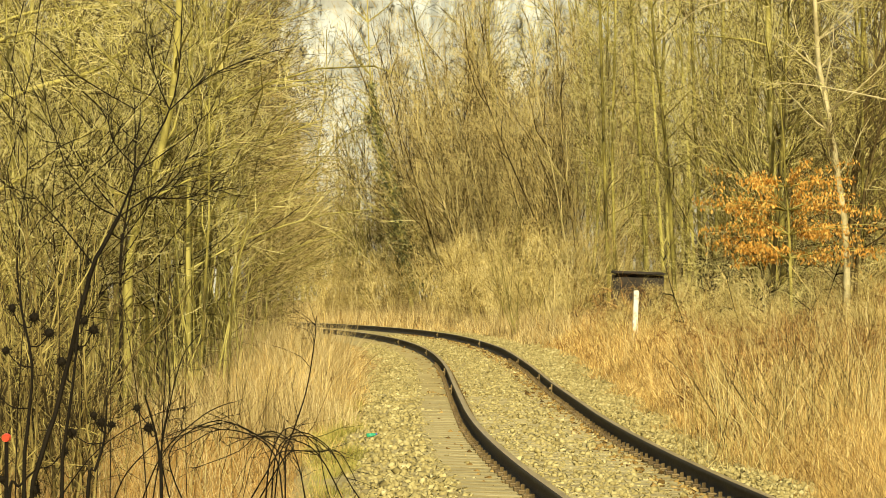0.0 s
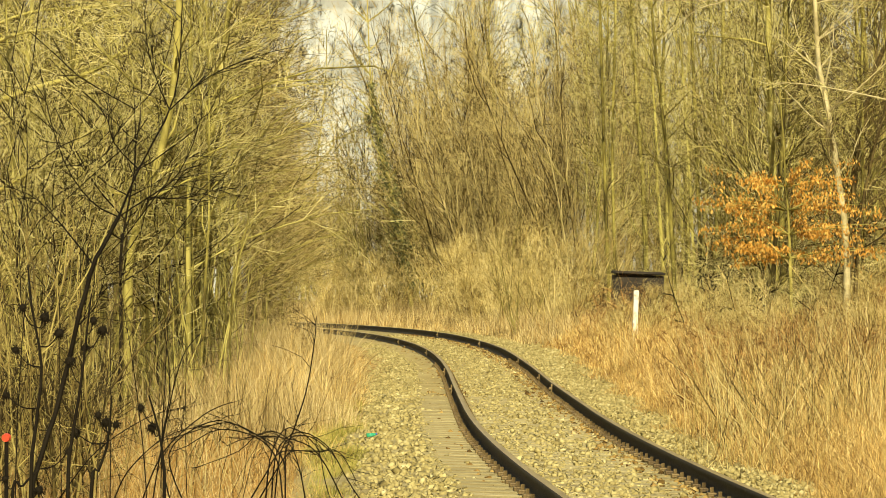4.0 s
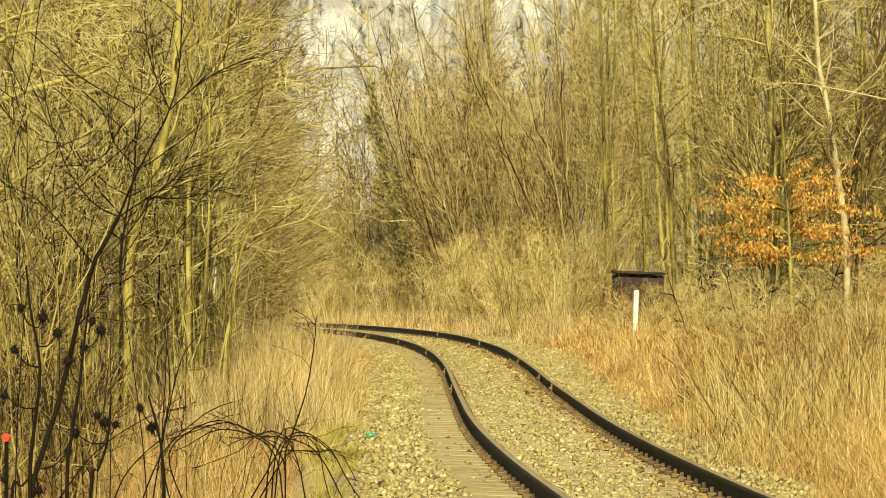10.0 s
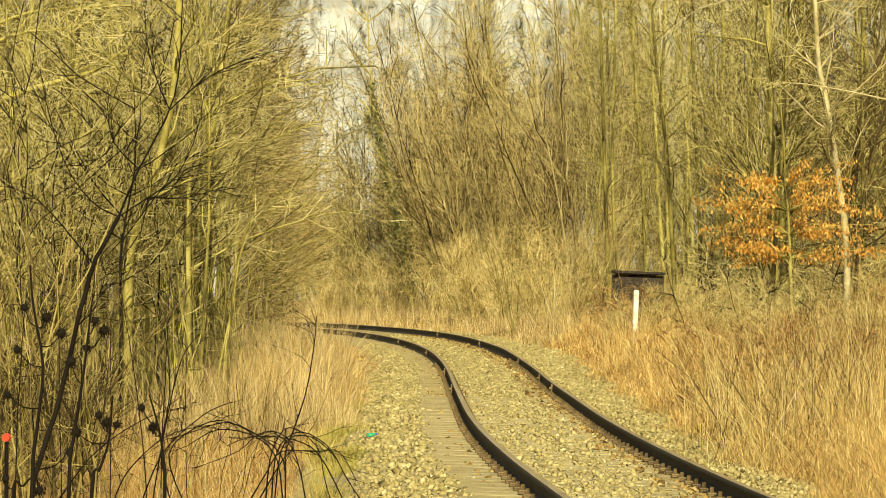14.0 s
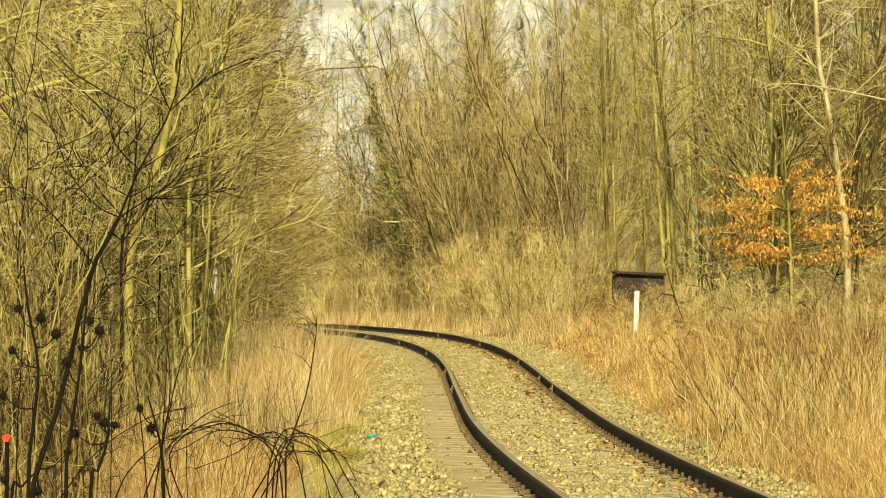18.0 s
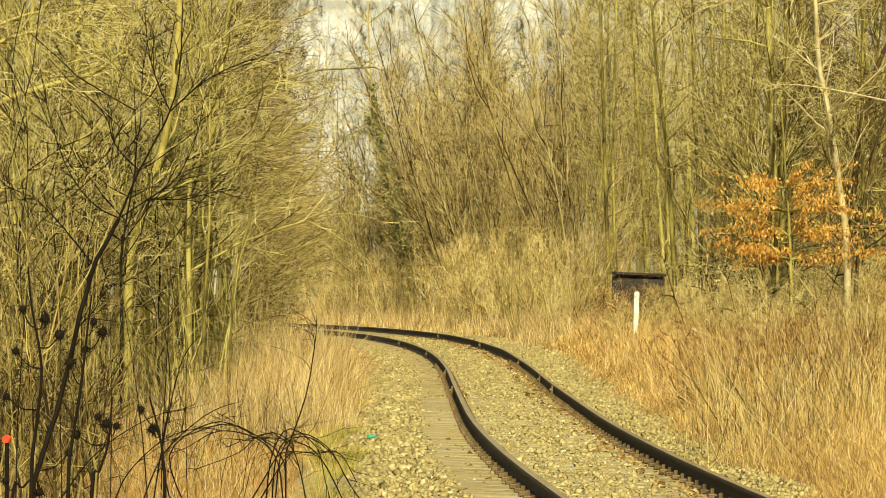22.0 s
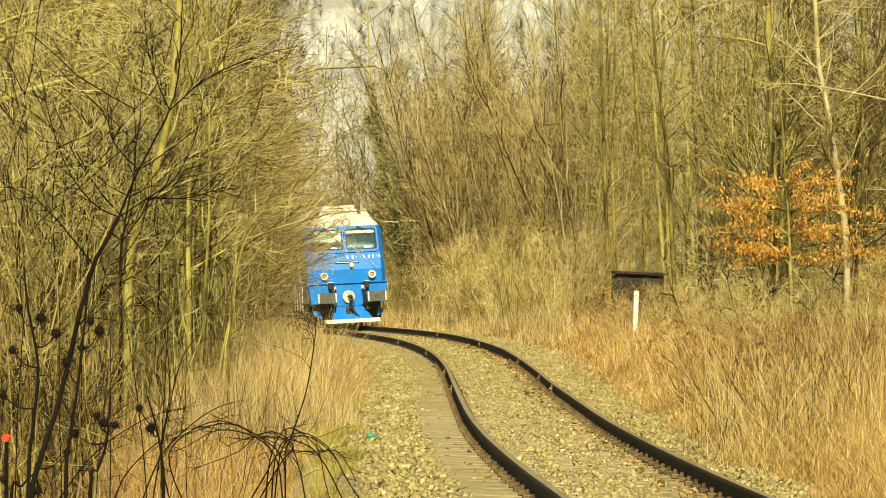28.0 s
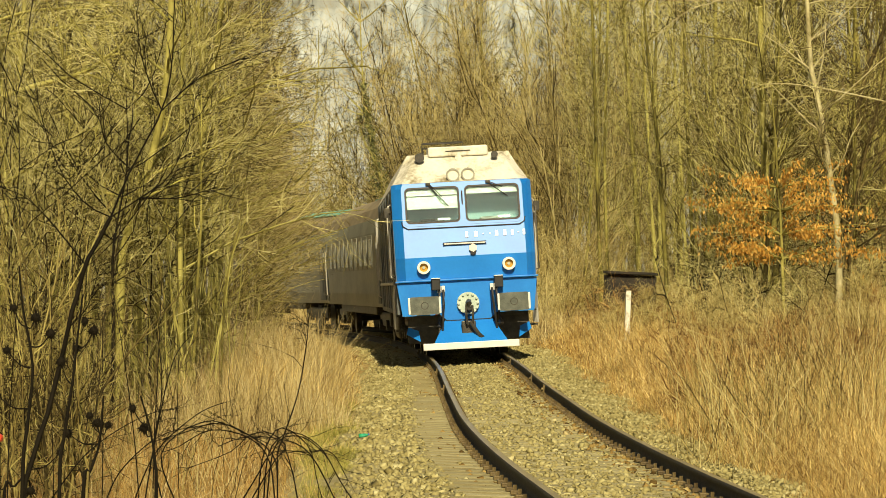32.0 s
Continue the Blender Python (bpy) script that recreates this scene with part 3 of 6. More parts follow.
for i in range(9):
    y = place_rng.uniform(58, 82)
    stand(BROWN, place_rng.uniform(0.095, 0.142) * y, y)

# shrubs and trees between the bend and the cliff
for i in range(46):
    y = place_rng.uniform(124, 180)
    x = place_rng.uniform(-0.065, 0.09) * y
    gap = -0.055 * y < x < 0.01 * y
    stand(FAR_TREES if i % 2 and not gap else FAR_SHRUBS, x, y, 0.95 if gap else 1.2)
for i in range(26):
    y = place_rng.uniform(160, 200)
    stand(FAR_TREES, place_rng.uniform(0.02, 0.1) * y, y, 1.6)
for i in range(9):
    y = place_rng.uniform(126, 160)
    stand(FAR_SHRUBS, place_rng.uniform(-0.045, 0.004) * y, y, 1.1)
for px in (502, 516, 530, 544, 556, 572):
    y = place_rng.uniform(152, 166)
    stand(FAR_SHRUBS, px_to_x(px, y), y, 0.9)
for px in (545, 566, 590, 640, 690, 740, 800):
    y = place_rng.uniform(129, 170)
    stand(FAR_TREES, px_to_x(px, y), y, 1.15)

# pale bushes along the edge of the wood
PALE = [tree("dry_bush", "pale straw-coloured leafless bush at the wood's edge", "bush", "pale bushes at the wood's edge", "straw_twig", "straw_twig", seed=s, height=h, radius=0.016, stems=9, limbs=6, twigs=7, first=0.1, fan=0.4,
             spread=0.45, lift=0.03, twig_len=0.6, rise=(0.6, 1.4), r=0.005)
        for s, h in ((41, 3.2), (42, 4.2), (43, 2.6))]
for i in range(34):
    y = place_rng.uniform(70, 128)
    a = beside(y, place_rng.uniform(3.0, 5.2))
    if not (y < 76 and a * F_PX / y > 230):
        stand(PALE, a, y, 0.7 if y < 90 else 0.9)
for i in range(14):
    y = place_rng.uniform(50, 70)
    stand(PALE, 0.139 * y * place_rng.uniform(0.66, 1.0), y, 0.5)
for i in range(14):
    y = place_rng.uniform(86, 118)
    stand(PALE if i % 2 else SHRUBS, place_rng.uniform(0.022, 0.068) * y, y, 0.9 if i % 2 else 0.55)

# brambles on the bank and round the old timber box
THICKET = [tree("bramble_bush", "low tangled reddish-brown bramble bush in dry grass", "bramble", "bramble bushes on the bank", "red_twig", "red_twig", seed=s, height=1.6, radius=0.008, stems=12, limbs=4, twigs=6, first=0.1, fan=0.7,
                spread=0.7, lift=-0.06, twig_len=0.4, r=0.0032)
           for s in (61, 62)]
for i in range(30):
    y = place_rng.uniform(40, 63)
    stand(THICKET, place_rng.uniform(0.085, 0.139) * y, y, 0.85)
for px, y in ((1082, 70), (1130, 70.5), (1172, 70), (1105, 69)):
    stand(PALE, px_to_x(px + 14, y), y - 0.7, 0.34)
for px in (1088, 1150, 1186):
    stand(PALE, px_to_x(px, 71.6), 71.6, 0.36)
for px in (1096, 1134, 1166):
    stand(THICKET, px_to_x(px, 71.8), 71.8, 1.2)
for i in range(12):
    y = place_rng.uniform(56, 64)
    stand(PALE, place_rng.uniform(0.075, 0.139) * y, y, 0.45)
for px in (588, 600, 612, 624, 636, 606):
    y = place_rng.uniform(122, 138)
    if abs(float(from_track(np.array([px_to_x(px, y)]), np.array([y]))[0][0])) > 3.5:
        stand(PALE, px_to_x(px, y), y, 0.9)


# ---- dry grass ----
def blades(xs, ys, h, rng, lean=0.35, w=0.006, upright=0.35, lift=0.0):
    """Dry blades, most of them bent over or broken halfway up."""
    n = len(xs)
    z = ground_height(xs, ys) - 0.03 + lift
    a = rng.uniform(0, 2 * np.pi, n)
    t = rng.normal(0, lean, (n, 2)) * h[:, None] * rng.uniform(0.4, 1.8, n)[:, None]
    wd = w * rng.uniform(0.6, 1.5, n) * np.clip(ys / 45, 0.6, 1.7)
    sx, sy = np.cos(a) * wd, np.sin(a) * wd
    p0 = np.stack([xs - sx, ys - sy, z], 1)
    p1 = np.stack([xs + sx, ys + sy, z], 1)
    mid = np.stack([xs + t[:, 0] * 0.35, ys + t[:, 1] * 0.35, z + h * rng.uniform(0.35, 0.65, n)], 1)
    p2 = mid - np.stack([sx, sy, 0 * sx], 1) * 0.7
    p3 = mid + np.stack([sx, sy, 0 * sx], 1) * 0.7
    tip = rng.normal(0, 1, (n, 3)) * np.array((0.42, 0.42, 0.35)) + np.array((0, 0, 0.2))
    tip = np.where((rng.uniform(0, 1, n) < upright)[:, None], np.concatenate([t / h[:, None] * 0.65, np.full((n, 1), 0.36)], 1), tip)
    p4 = mid + tip * h[:, None]
    v = np.stack([p0, p1, p2, p3, p4], 1).reshape(-1, 3)
    b = np.arange(n)[:, None, None] * 5
    f = (np.array([[0, 1, 3], [0, 3, 2], [2, 3, 4]])[None] + b).reshape(-1, 3)
    return v, f


def meadow(name, label, mat, n, y0, y1, d0, d1, h0, h1, seed, w=0.0045, lean=0.45, crowd=1.5, mat_depth=0.0, upright=0.35, brink=1.3, lower=None):
    rng = np.random.default_rng(seed)
    y = y0 + (y1 - y0) * rng.uniform(0, 1, n) ** crowd
    d = rng.uniform(0, 1, n)
    lo, hi = d0(y), d1(y)
    x = np.interp(y, track_y, track_x) + lo + (hi - lo) * d
    clump = np.array([noise.noise(Vector((a * 1.1, b * 0.5, 0))) for a, b in zip(x, y)])
    edge = np.clip(0.22 + np.minimum(d, 1 - d) * np.abs(hi - lo) / brink, 0.22, 1)
    h = (h0 + (h1 - h0) * rng.uniform(0, 1, n)) * np.clip(1 + 0.6 * clump, 0.45, 1.35) * edge
    if lower:
        h *= 1 - 0.6 * step(lower, lower + 20, y)
    return tagged(child(name, tri_mesh(name, *blades(x, y, h, rng, lean, w, upright, lift=mat_depth * rng.uniform(0, 1, n) * np.clip(1 + 0.8 * clump, 0.3, 1.5) * edge)), M[mat]), label, "grass", kind="stuff")


def off(f):
    return lambda y: f(y) - np.interp(y, track_y, track_x)


def bank_foot(y):
    return 1.3 + 0.2 * np.sin(y) + 0.1 * np.sin(2.7 * y) + 0.014 * (y - 22)


def shoulder(y):
    """The brink between the grass and the gravel on the left of the line."""
    verge = -0.0255 * y - 0.1 + 0.16 * np.sin(0.9 * y) + 0.1 * np.sin(2.3 * y) + 0.06 * np.sin(5.1 * y)
    return np.minimum(verge, np.interp(y, track_y, track_x) - 1.9)


far_side = off(lambda y: wedge(y) + 0.6)
wood_side = off(lambda y: edge_left(y) - 0.5)
meadow("dry_grass", "matted brown dry grass lying on the bank", "brown_grass", 60000, 12, 84, bank_foot, far_side, 0.15, 0.5, 11, 0.004, 0.7)
meadow("dry_grass", "tall straw-coloured dry grass on the bank beside the track", "straw", 50000, 13, 84, lambda y: bank_foot(y) + 0.1, far_side, 0.3, 0.95, 1, 0.0032, 0.45, upright=0.5)
meadow("dry_grass", "thick tangled mat of dry grass on the bank", "straw", 80000, 13, 84, lambda y: bank_foot(y) + 0.12, far_side, 0.12, 0.36, 14, 0.0036, 0.9, mat_depth=0.55, upright=0.4)
meadow("dry_grass", "tall faded grass on the bank", "faded_grass", 30000, 13, 84, lambda y: bank_foot(y) + 0.2, far_side, 0.3, 0.9, 19, 0.0034, 0.5, upright=0.45)
meadow("dry_grass", "loose straw lying over the bank", "straw", 20000, 13, 60, lambda y: bank_foot(y) + 0.15, far_side, 0.25, 0.55, 12, 0.0038, 1.3)
meadow("dry_grass", "flattened pale straw at the foot of the bank", "straw_twig", 7000, 16, 40, lambda y: bank_foot(y) + 1.0, far_side, 0.12, 0.3, 20, 0.0045, 2.6, upright=0.1, mat_depth=0.3)
meadow("dry_grass", "tall straw-coloured dry grass between the track and the trees", "straw", 24000, 40, 115, wood_side, off(shoulder), 0.4, 1.15, 2, 0.0034, 0.25, upright=0.75, brink=0.8, crowd=1.2, lower=66)
meadow("dry_grass", "greyish faded dry grass between the track and the trees", "faded_grass", 44000, 36, 115, wood_side, off(shoulder), 0.3, 1.1, 16, 0.0034, 0.28, upright=0.7, brink=0.8, crowd=1.3, lower=66)
meadow("dry_grass", "tall faded grass clumps before the wood", "faded_grass", 8000, 50, 68, wood_side, off(lambda y: -0.034 * y + 0.12 * np.sin(1.7 * y)), 0.7, 1.35, 21, 0.0034, 0.25, upright=0.7, brink=0.5, crowd=1.0)
meadow("dry_grass", "pale beige grass on the outer side of the curve", "faded_grass", 50000, 78, 150, lambda y: 1.7 + 0 * y, lambda y: 10 + 0 * y, 0.35, 1.0, 3, 0.0042, 0.25, upright=0.7)
meadow("dry_grass", "straw-coloured grass on the outer side of the curve", "straw", 8000, 78, 150, lambda y: 1.7 + 0 * y, lambda y: 10 + 0 * y, 0.4, 0.8, 18, 0.0042, 0.25, upright=0.7)
meadow("dry_grass", "short matted faded grass under the brambles", "faded_grass", 17000, 15, 48, off(lambda y: -wedge(y)), off(lambda y: -0.036 * y), 0.12, 0.45, 4, 0.0036, 0.45, upright=0.6)
meadow("dry_grass", "short matted brown grass under the brambles", "brown_grass", 22000, 15, 48, off(lambda y: -wedge(y)), off(lambda y: -0.036 * y), 0.12, 0.5, 17, 0.0038, 0.45, upright=0.5)
meadow("green_grass", "short moss-green grass at the edge of the ballast", "green", 26000, 17, 44, off(lambda y: -0.044 * y), off(lambda y: shoulder(y) + 0.02), 0.1, 0.2, 5, 0.005, 0.6, crowd=1.0, brink=0.15)
meadow("dry_grass", "short dry grass beside the ballast", "straw", 4500, 18, 50, off(lambda y: -0.05 * y), off(shoulder), 0.1, 0.4, 15, 0.0033, 0.4, upright=0.6, brink=0.4)


def weeds(name, label, n, y0, y1, lo, hi, seed, mat):
    """Thin bent dry stems standing out of the grass."""
    r_ = np.random.default_rng(seed)
    lines = []
    for _ in range(n):
        y = y0 + (y1 - y0) * r_.uniform(0, 1) ** 1.3
        x = (lo + (hi - lo) * r_.uniform(0, 1) ** 0.7) * y / F_PX
        h = r_.uniform(0.6, 1.5)
        lines.append((bough(r_, (x, y, floor_at(x, y)), (r_.normal(0, 0.3), r_.normal(0, 0.3), 1), h, 4, -0.08, 0.16), np.array((0.004, 0.0035, 0.003, 0.0015))))
    return tagged(child(name, tri_mesh(name, *tubes(lines, 3)), M[mat]), label, "weeds", kind="stuff")


weeds("dry_weeds", "brown bent weed stems standing in the dry grass", 1100, 30, 75, 470, 800, 61, "twig_brown")
weeds("dry_weeds", "pale bent stalks standing in the dry grass", 1200, 28, 75, 420, 800, 63, "straw_twig")
weeds("dry_weeds", "tall faded stalks between the wood and the track", 1200, 44, 70, -370, -185, 64, "faded_grass")
weeds("dry_weeds", "brown weed stems at the foot of the wood", 450, 24, 70, -800, -330, 62, "twig_brown")


# ---- train ----
def lay(s, wheelbase, front):
    """The pose of a vehicle whose front buffers stand s along the line."""
    a, b = on_track(s + front), on_track(s + front + wheelbase)
    h = math.atan2(-(b[0] - a[0]), b[1] - a[1])
    c = float(np.interp(s + front + wheelbase / 2, track_s, track_c))
    p = Vector(a) - front * (Vector(b) - Vector(a)).normalized()
    return Matrix.Translation(p) @ Matrix.Rotation(h, 4, "Z") @ Matrix.Rotation(-0.7 * math.atan2(c, GAUGE), 4, "Y")


M["blue"] = material("blue_paint", [(0.2, (0.002, 0.18, 0.62)), (0.8, (0.008, 0.235, 0.74))], 1.5, 0.41, bump=0.015, fine=12, spec=0.42)
M["side_blue"] = material("dirty_blue_paint", [(0.2, (0.08, 0.1, 0.115)), (0.55, (0.16, 0.175, 0.18)), (0.85, (0.3, 0.28, 0.23))], 1.5, 0.6, bump=0.1, stretch=(1, 1, 0.4))
M["cream"] = material("cream_roof_paint", [(0.25, (0.26, 0.22, 0.14)), (0.4, (0.52, 0.48, 0.38)), (0.55, (0.7, 0.67, 0.58)), (0.85, (0.8, 0.78, 0.69))], 1.7, 0.5, bump=0.05, fine=8)
M["white"] = material("white_paint", [(0.2, (0.66, 0.64, 0.6)), (0.8, (0.84, 0.83, 0.8))], 5, 0.45, bump=0.05)
M["black"] = material("black_rubber", [(0.2, (0.008, 0.008, 0.009)), (0.8, (0.025, 0.024, 0.024))], 6, 0.6, bump=0.1)
M["grease"] = material("greasy_steel", [(0.2, (0.03, 0.028, 0.024)), (0.8, (0.09, 0.08, 0.065))], 6, 0.5, metal=0.4, bump=0.2)
M["buffer"] = material("buffer_plate", [(0.2, (0.06, 0.07, 0.06)), (0.6, (0.12, 0.13, 0.11)), (0.9, (0.2, 0.19, 0.15))], 7, 0.55, metal=0.2, bump=0.15)
M["pale_green"] = material("pale_green_paint", [(0.2, (0.38, 0.46, 0.4)), (0.8, (0.6, 0.68, 0.6))], 8, 0.5, bump=0.1)
M["amber"] = material("amber_lens", [(0.2, (0.4, 0.2, 0.03)), (0.8, (0.62, 0.36, 0.08))], 20, 0.15, bump=0)
# cab teal, lightened to stand in for sky reflected in the windscreens
M["interior"] = material("reflection_paled_cab_interior", [(0.2, (0.2, 0.34, 0.35)), (0.8, (0.28, 0.45, 0.46))], 2, 0.8, bump=0)
M["blind"] = material("cream_blind", [(0.2, (0.34, 0.38, 0.33)), (0.8, (0.45, 0.49, 0.42))], 3, 0.8, bump=0.05)
M["coach"] = material("coach_side_paint", [(0.2, (0.16, 0.17, 0.15)), (0.6, (0.27, 0.28, 0.24)), (0.9, (0.36, 0.34, 0.27))], 1.2, 0.45, bump=0.05, stretch=(1, 0.4, 1))
M["coach_roof"] = material("coach_roof_paint", [(0.2, (0.16, 0.12, 0.07)), (0.6, (0.3, 0.235, 0.14)), (0.9, (0.4, 0.33, 0.22))], 1.0, 0.7, bump=0.1)
M["coach_frame"] = material("coach_window_frame", [(0.2, (0.25, 0.25, 0.2)), (0.8, (0.42, 0.41, 0.34))], 3, 0.5, bump=0)
M["coach_pane"] = material("dusty_coach_pane", [(0.2, (0.05, 0.055, 0.05)), (0.8, (0.1, 0.105, 0.09))], 2, 0.12, bump=0)
M["turquoise"] = material("turquoise_paint", [(0.2, (0.03, 0.33, 0.28)), (0.8, (0.06, 0.48, 0.4))], 3, 0.5, bump=0.05)
M["chrome"] = material("bare_handrail", [(0.2, (0.45, 0.44, 0.4)), (0.8, (0.66, 0.64, 0.58))], 8, 0.4, metal=0.3, bump=0)


def glass(name, tint, rough=0.02, clear=1.0):
    m = bpy.data.materials.new(name)
    m.use_nodes = True
    b = m.node_tree.nodes["Principled BSDF"]
    b.inputs["Base Color"].default_value = (*tint, 1)
    b.inputs["Transmission Weight"].default_value, b.inputs["Roughness"].default_value = clear, rough
    return m


# a slight diffuse share stands in for sky glare on the dusty panes
M["glass"] = glass("glare_veiled_window_glass", (0.68, 0.84, 0.85), 0.02, 0.985)
M["lamp"] = material("headlamp_lens", [(0.2, (0.8, 0.75, 0.6)), (0.8, (0.9, 0.86, 0.74))], 20, 0.1, bump=0)


def rounded(w, h, r, n=5):
    """A rounded rectangle's outline round the origin."""
    out = []
    for cx_, cy_, a0 in ((w / 2 - r, h / 2 - r, 0), (-w / 2 + r, h / 2 - r, 90), (-w / 2 + r, -h / 2 + r, 180), (w / 2 - r, -h / 2 + r, 270)):
        for k in range(n + 1):
            a = radians(a0 + 90 * k / n)
            out.append((cx_ + r * math.cos(a), cy_ + r * math.sin(a)))
    return out


def ring(outer, inner, y0, y1):
    """A frame between two outlines of equal count, from y0 to y1."""
    bm = bmesh.new()
    rows = [[bm.verts.new((x, y, z)) for x, z in o] for o, y in ((outer, y0), (inner, y0), (inner, y1), (outer, y1))]
    k = len(outer)
    for i in range(k):
        j = (i + 1) % k
        for a in range(4):
            b = (a + 1) % 4
            bm.faces.new((rows[a][i], rows[a][j], rows[b][j], rows[b][i]))
    return bm


def moved(bm, m):
    bmesh.ops.transform(bm, verts=bm.verts, matrix=m)
    return bm


def disc(x, y, z, r, depth, n=20, bm=None, r2=None):
    return rod((x, y, z), (x, y - depth, z), r, r2, n, bm)


def bogie(parent, y, axles, wheel_r, frame_len):
    b = part("bogie", box(-1.12, -1.0, y - frame_len / 2, y + frame_len / 2, 0.42, 0.78, 0.04), M["grease"], parent, "dark greasy bogie")
    part("side_frame", box(1.0, 1.12, y - frame_len / 2, y + frame_len / 2, 0.42, 0.78, 0.04), M["grease"], b)
    part("bolster", box(-1.0, 1.0, y - 0.3, y + 0.3, 0.55, 0.85, 0.04), M["grease"], b)
    for k in range(axles):
        ya = y + (k - (axles - 1) / 2) * (frame_len - 1.1) / (axles - 1)
        bm = bmesh.new()
        for sx in (-1, 1):
            rod((sx * 0.685, ya, wheel_r), (sx * 0.82, ya, wheel_r), wheel_r, n=24, bm=bm)
            rod((sx * 0.66, ya, wheel_r), (sx * 0.685, ya, wheel_r), wheel_r + 0.028, n=24, bm=bm)
            rod((sx * 0.98, ya, wheel_r), (sx * 1.2, ya, wheel_r), 0.14, n=12, bm=bm)
        rod((-0.8, ya, wheel_r), (0.8, ya, wheel_r), 0.09, n=10, bm=bm)
        part("wheelset", bm, M["grease"], b)
    return b


SLOPE = math.atan2(0.44, 1.5)


def face(x, z):
    """How far back the cab's front lies at height z and side x."""
    y = float(np.interp(z, [0.8, 1.55, 2.02, 3.52, 4.12], [0.62, 0.58, 0.55, 0.99, 1.75]))
    return y + (abs(x) - 1.2) * 1.3 * (abs(x) > 1.2)


def half(z):
    return float(np.interp(z, [0.8, 1.5, 3.45, 3.55, 4.12], [1.3, 1.39, 1.39, 1.33, 1.0]))


def cab_grid(levels, cols, skip=None):
    """The cab's front between the levels, left open where skip says."""
    bm = bmesh.new()
    grid = [[bm.verts.new((c * half(z) / 1.39, face(c, z), z)) for c in cols] for z in levels]
    for i in range(len(levels) - 1):
        for j in range(len(cols) - 1):
            if skip and skip((cols[j] + cols[j + 1]) / 2, (levels[i] + levels[i + 1]) / 2):
                continue
            bm.faces.new((grid[i][j], grid[i][j + 1], grid[i + 1][j + 1], grid[i + 1][j]))
    return bm


WIN_Z0, WIN_Z1, WIN_X0, WIN_X1 = 2.72, 3.42, 0.07, 1.12
COLS = [-1.39, -1.36, -1.3, -1.2, -WIN_X1, -0.6, -WIN_X0, WIN_X0, 0.6, WIN_X1, 1.2, 1.3, 1.36, 1.39]


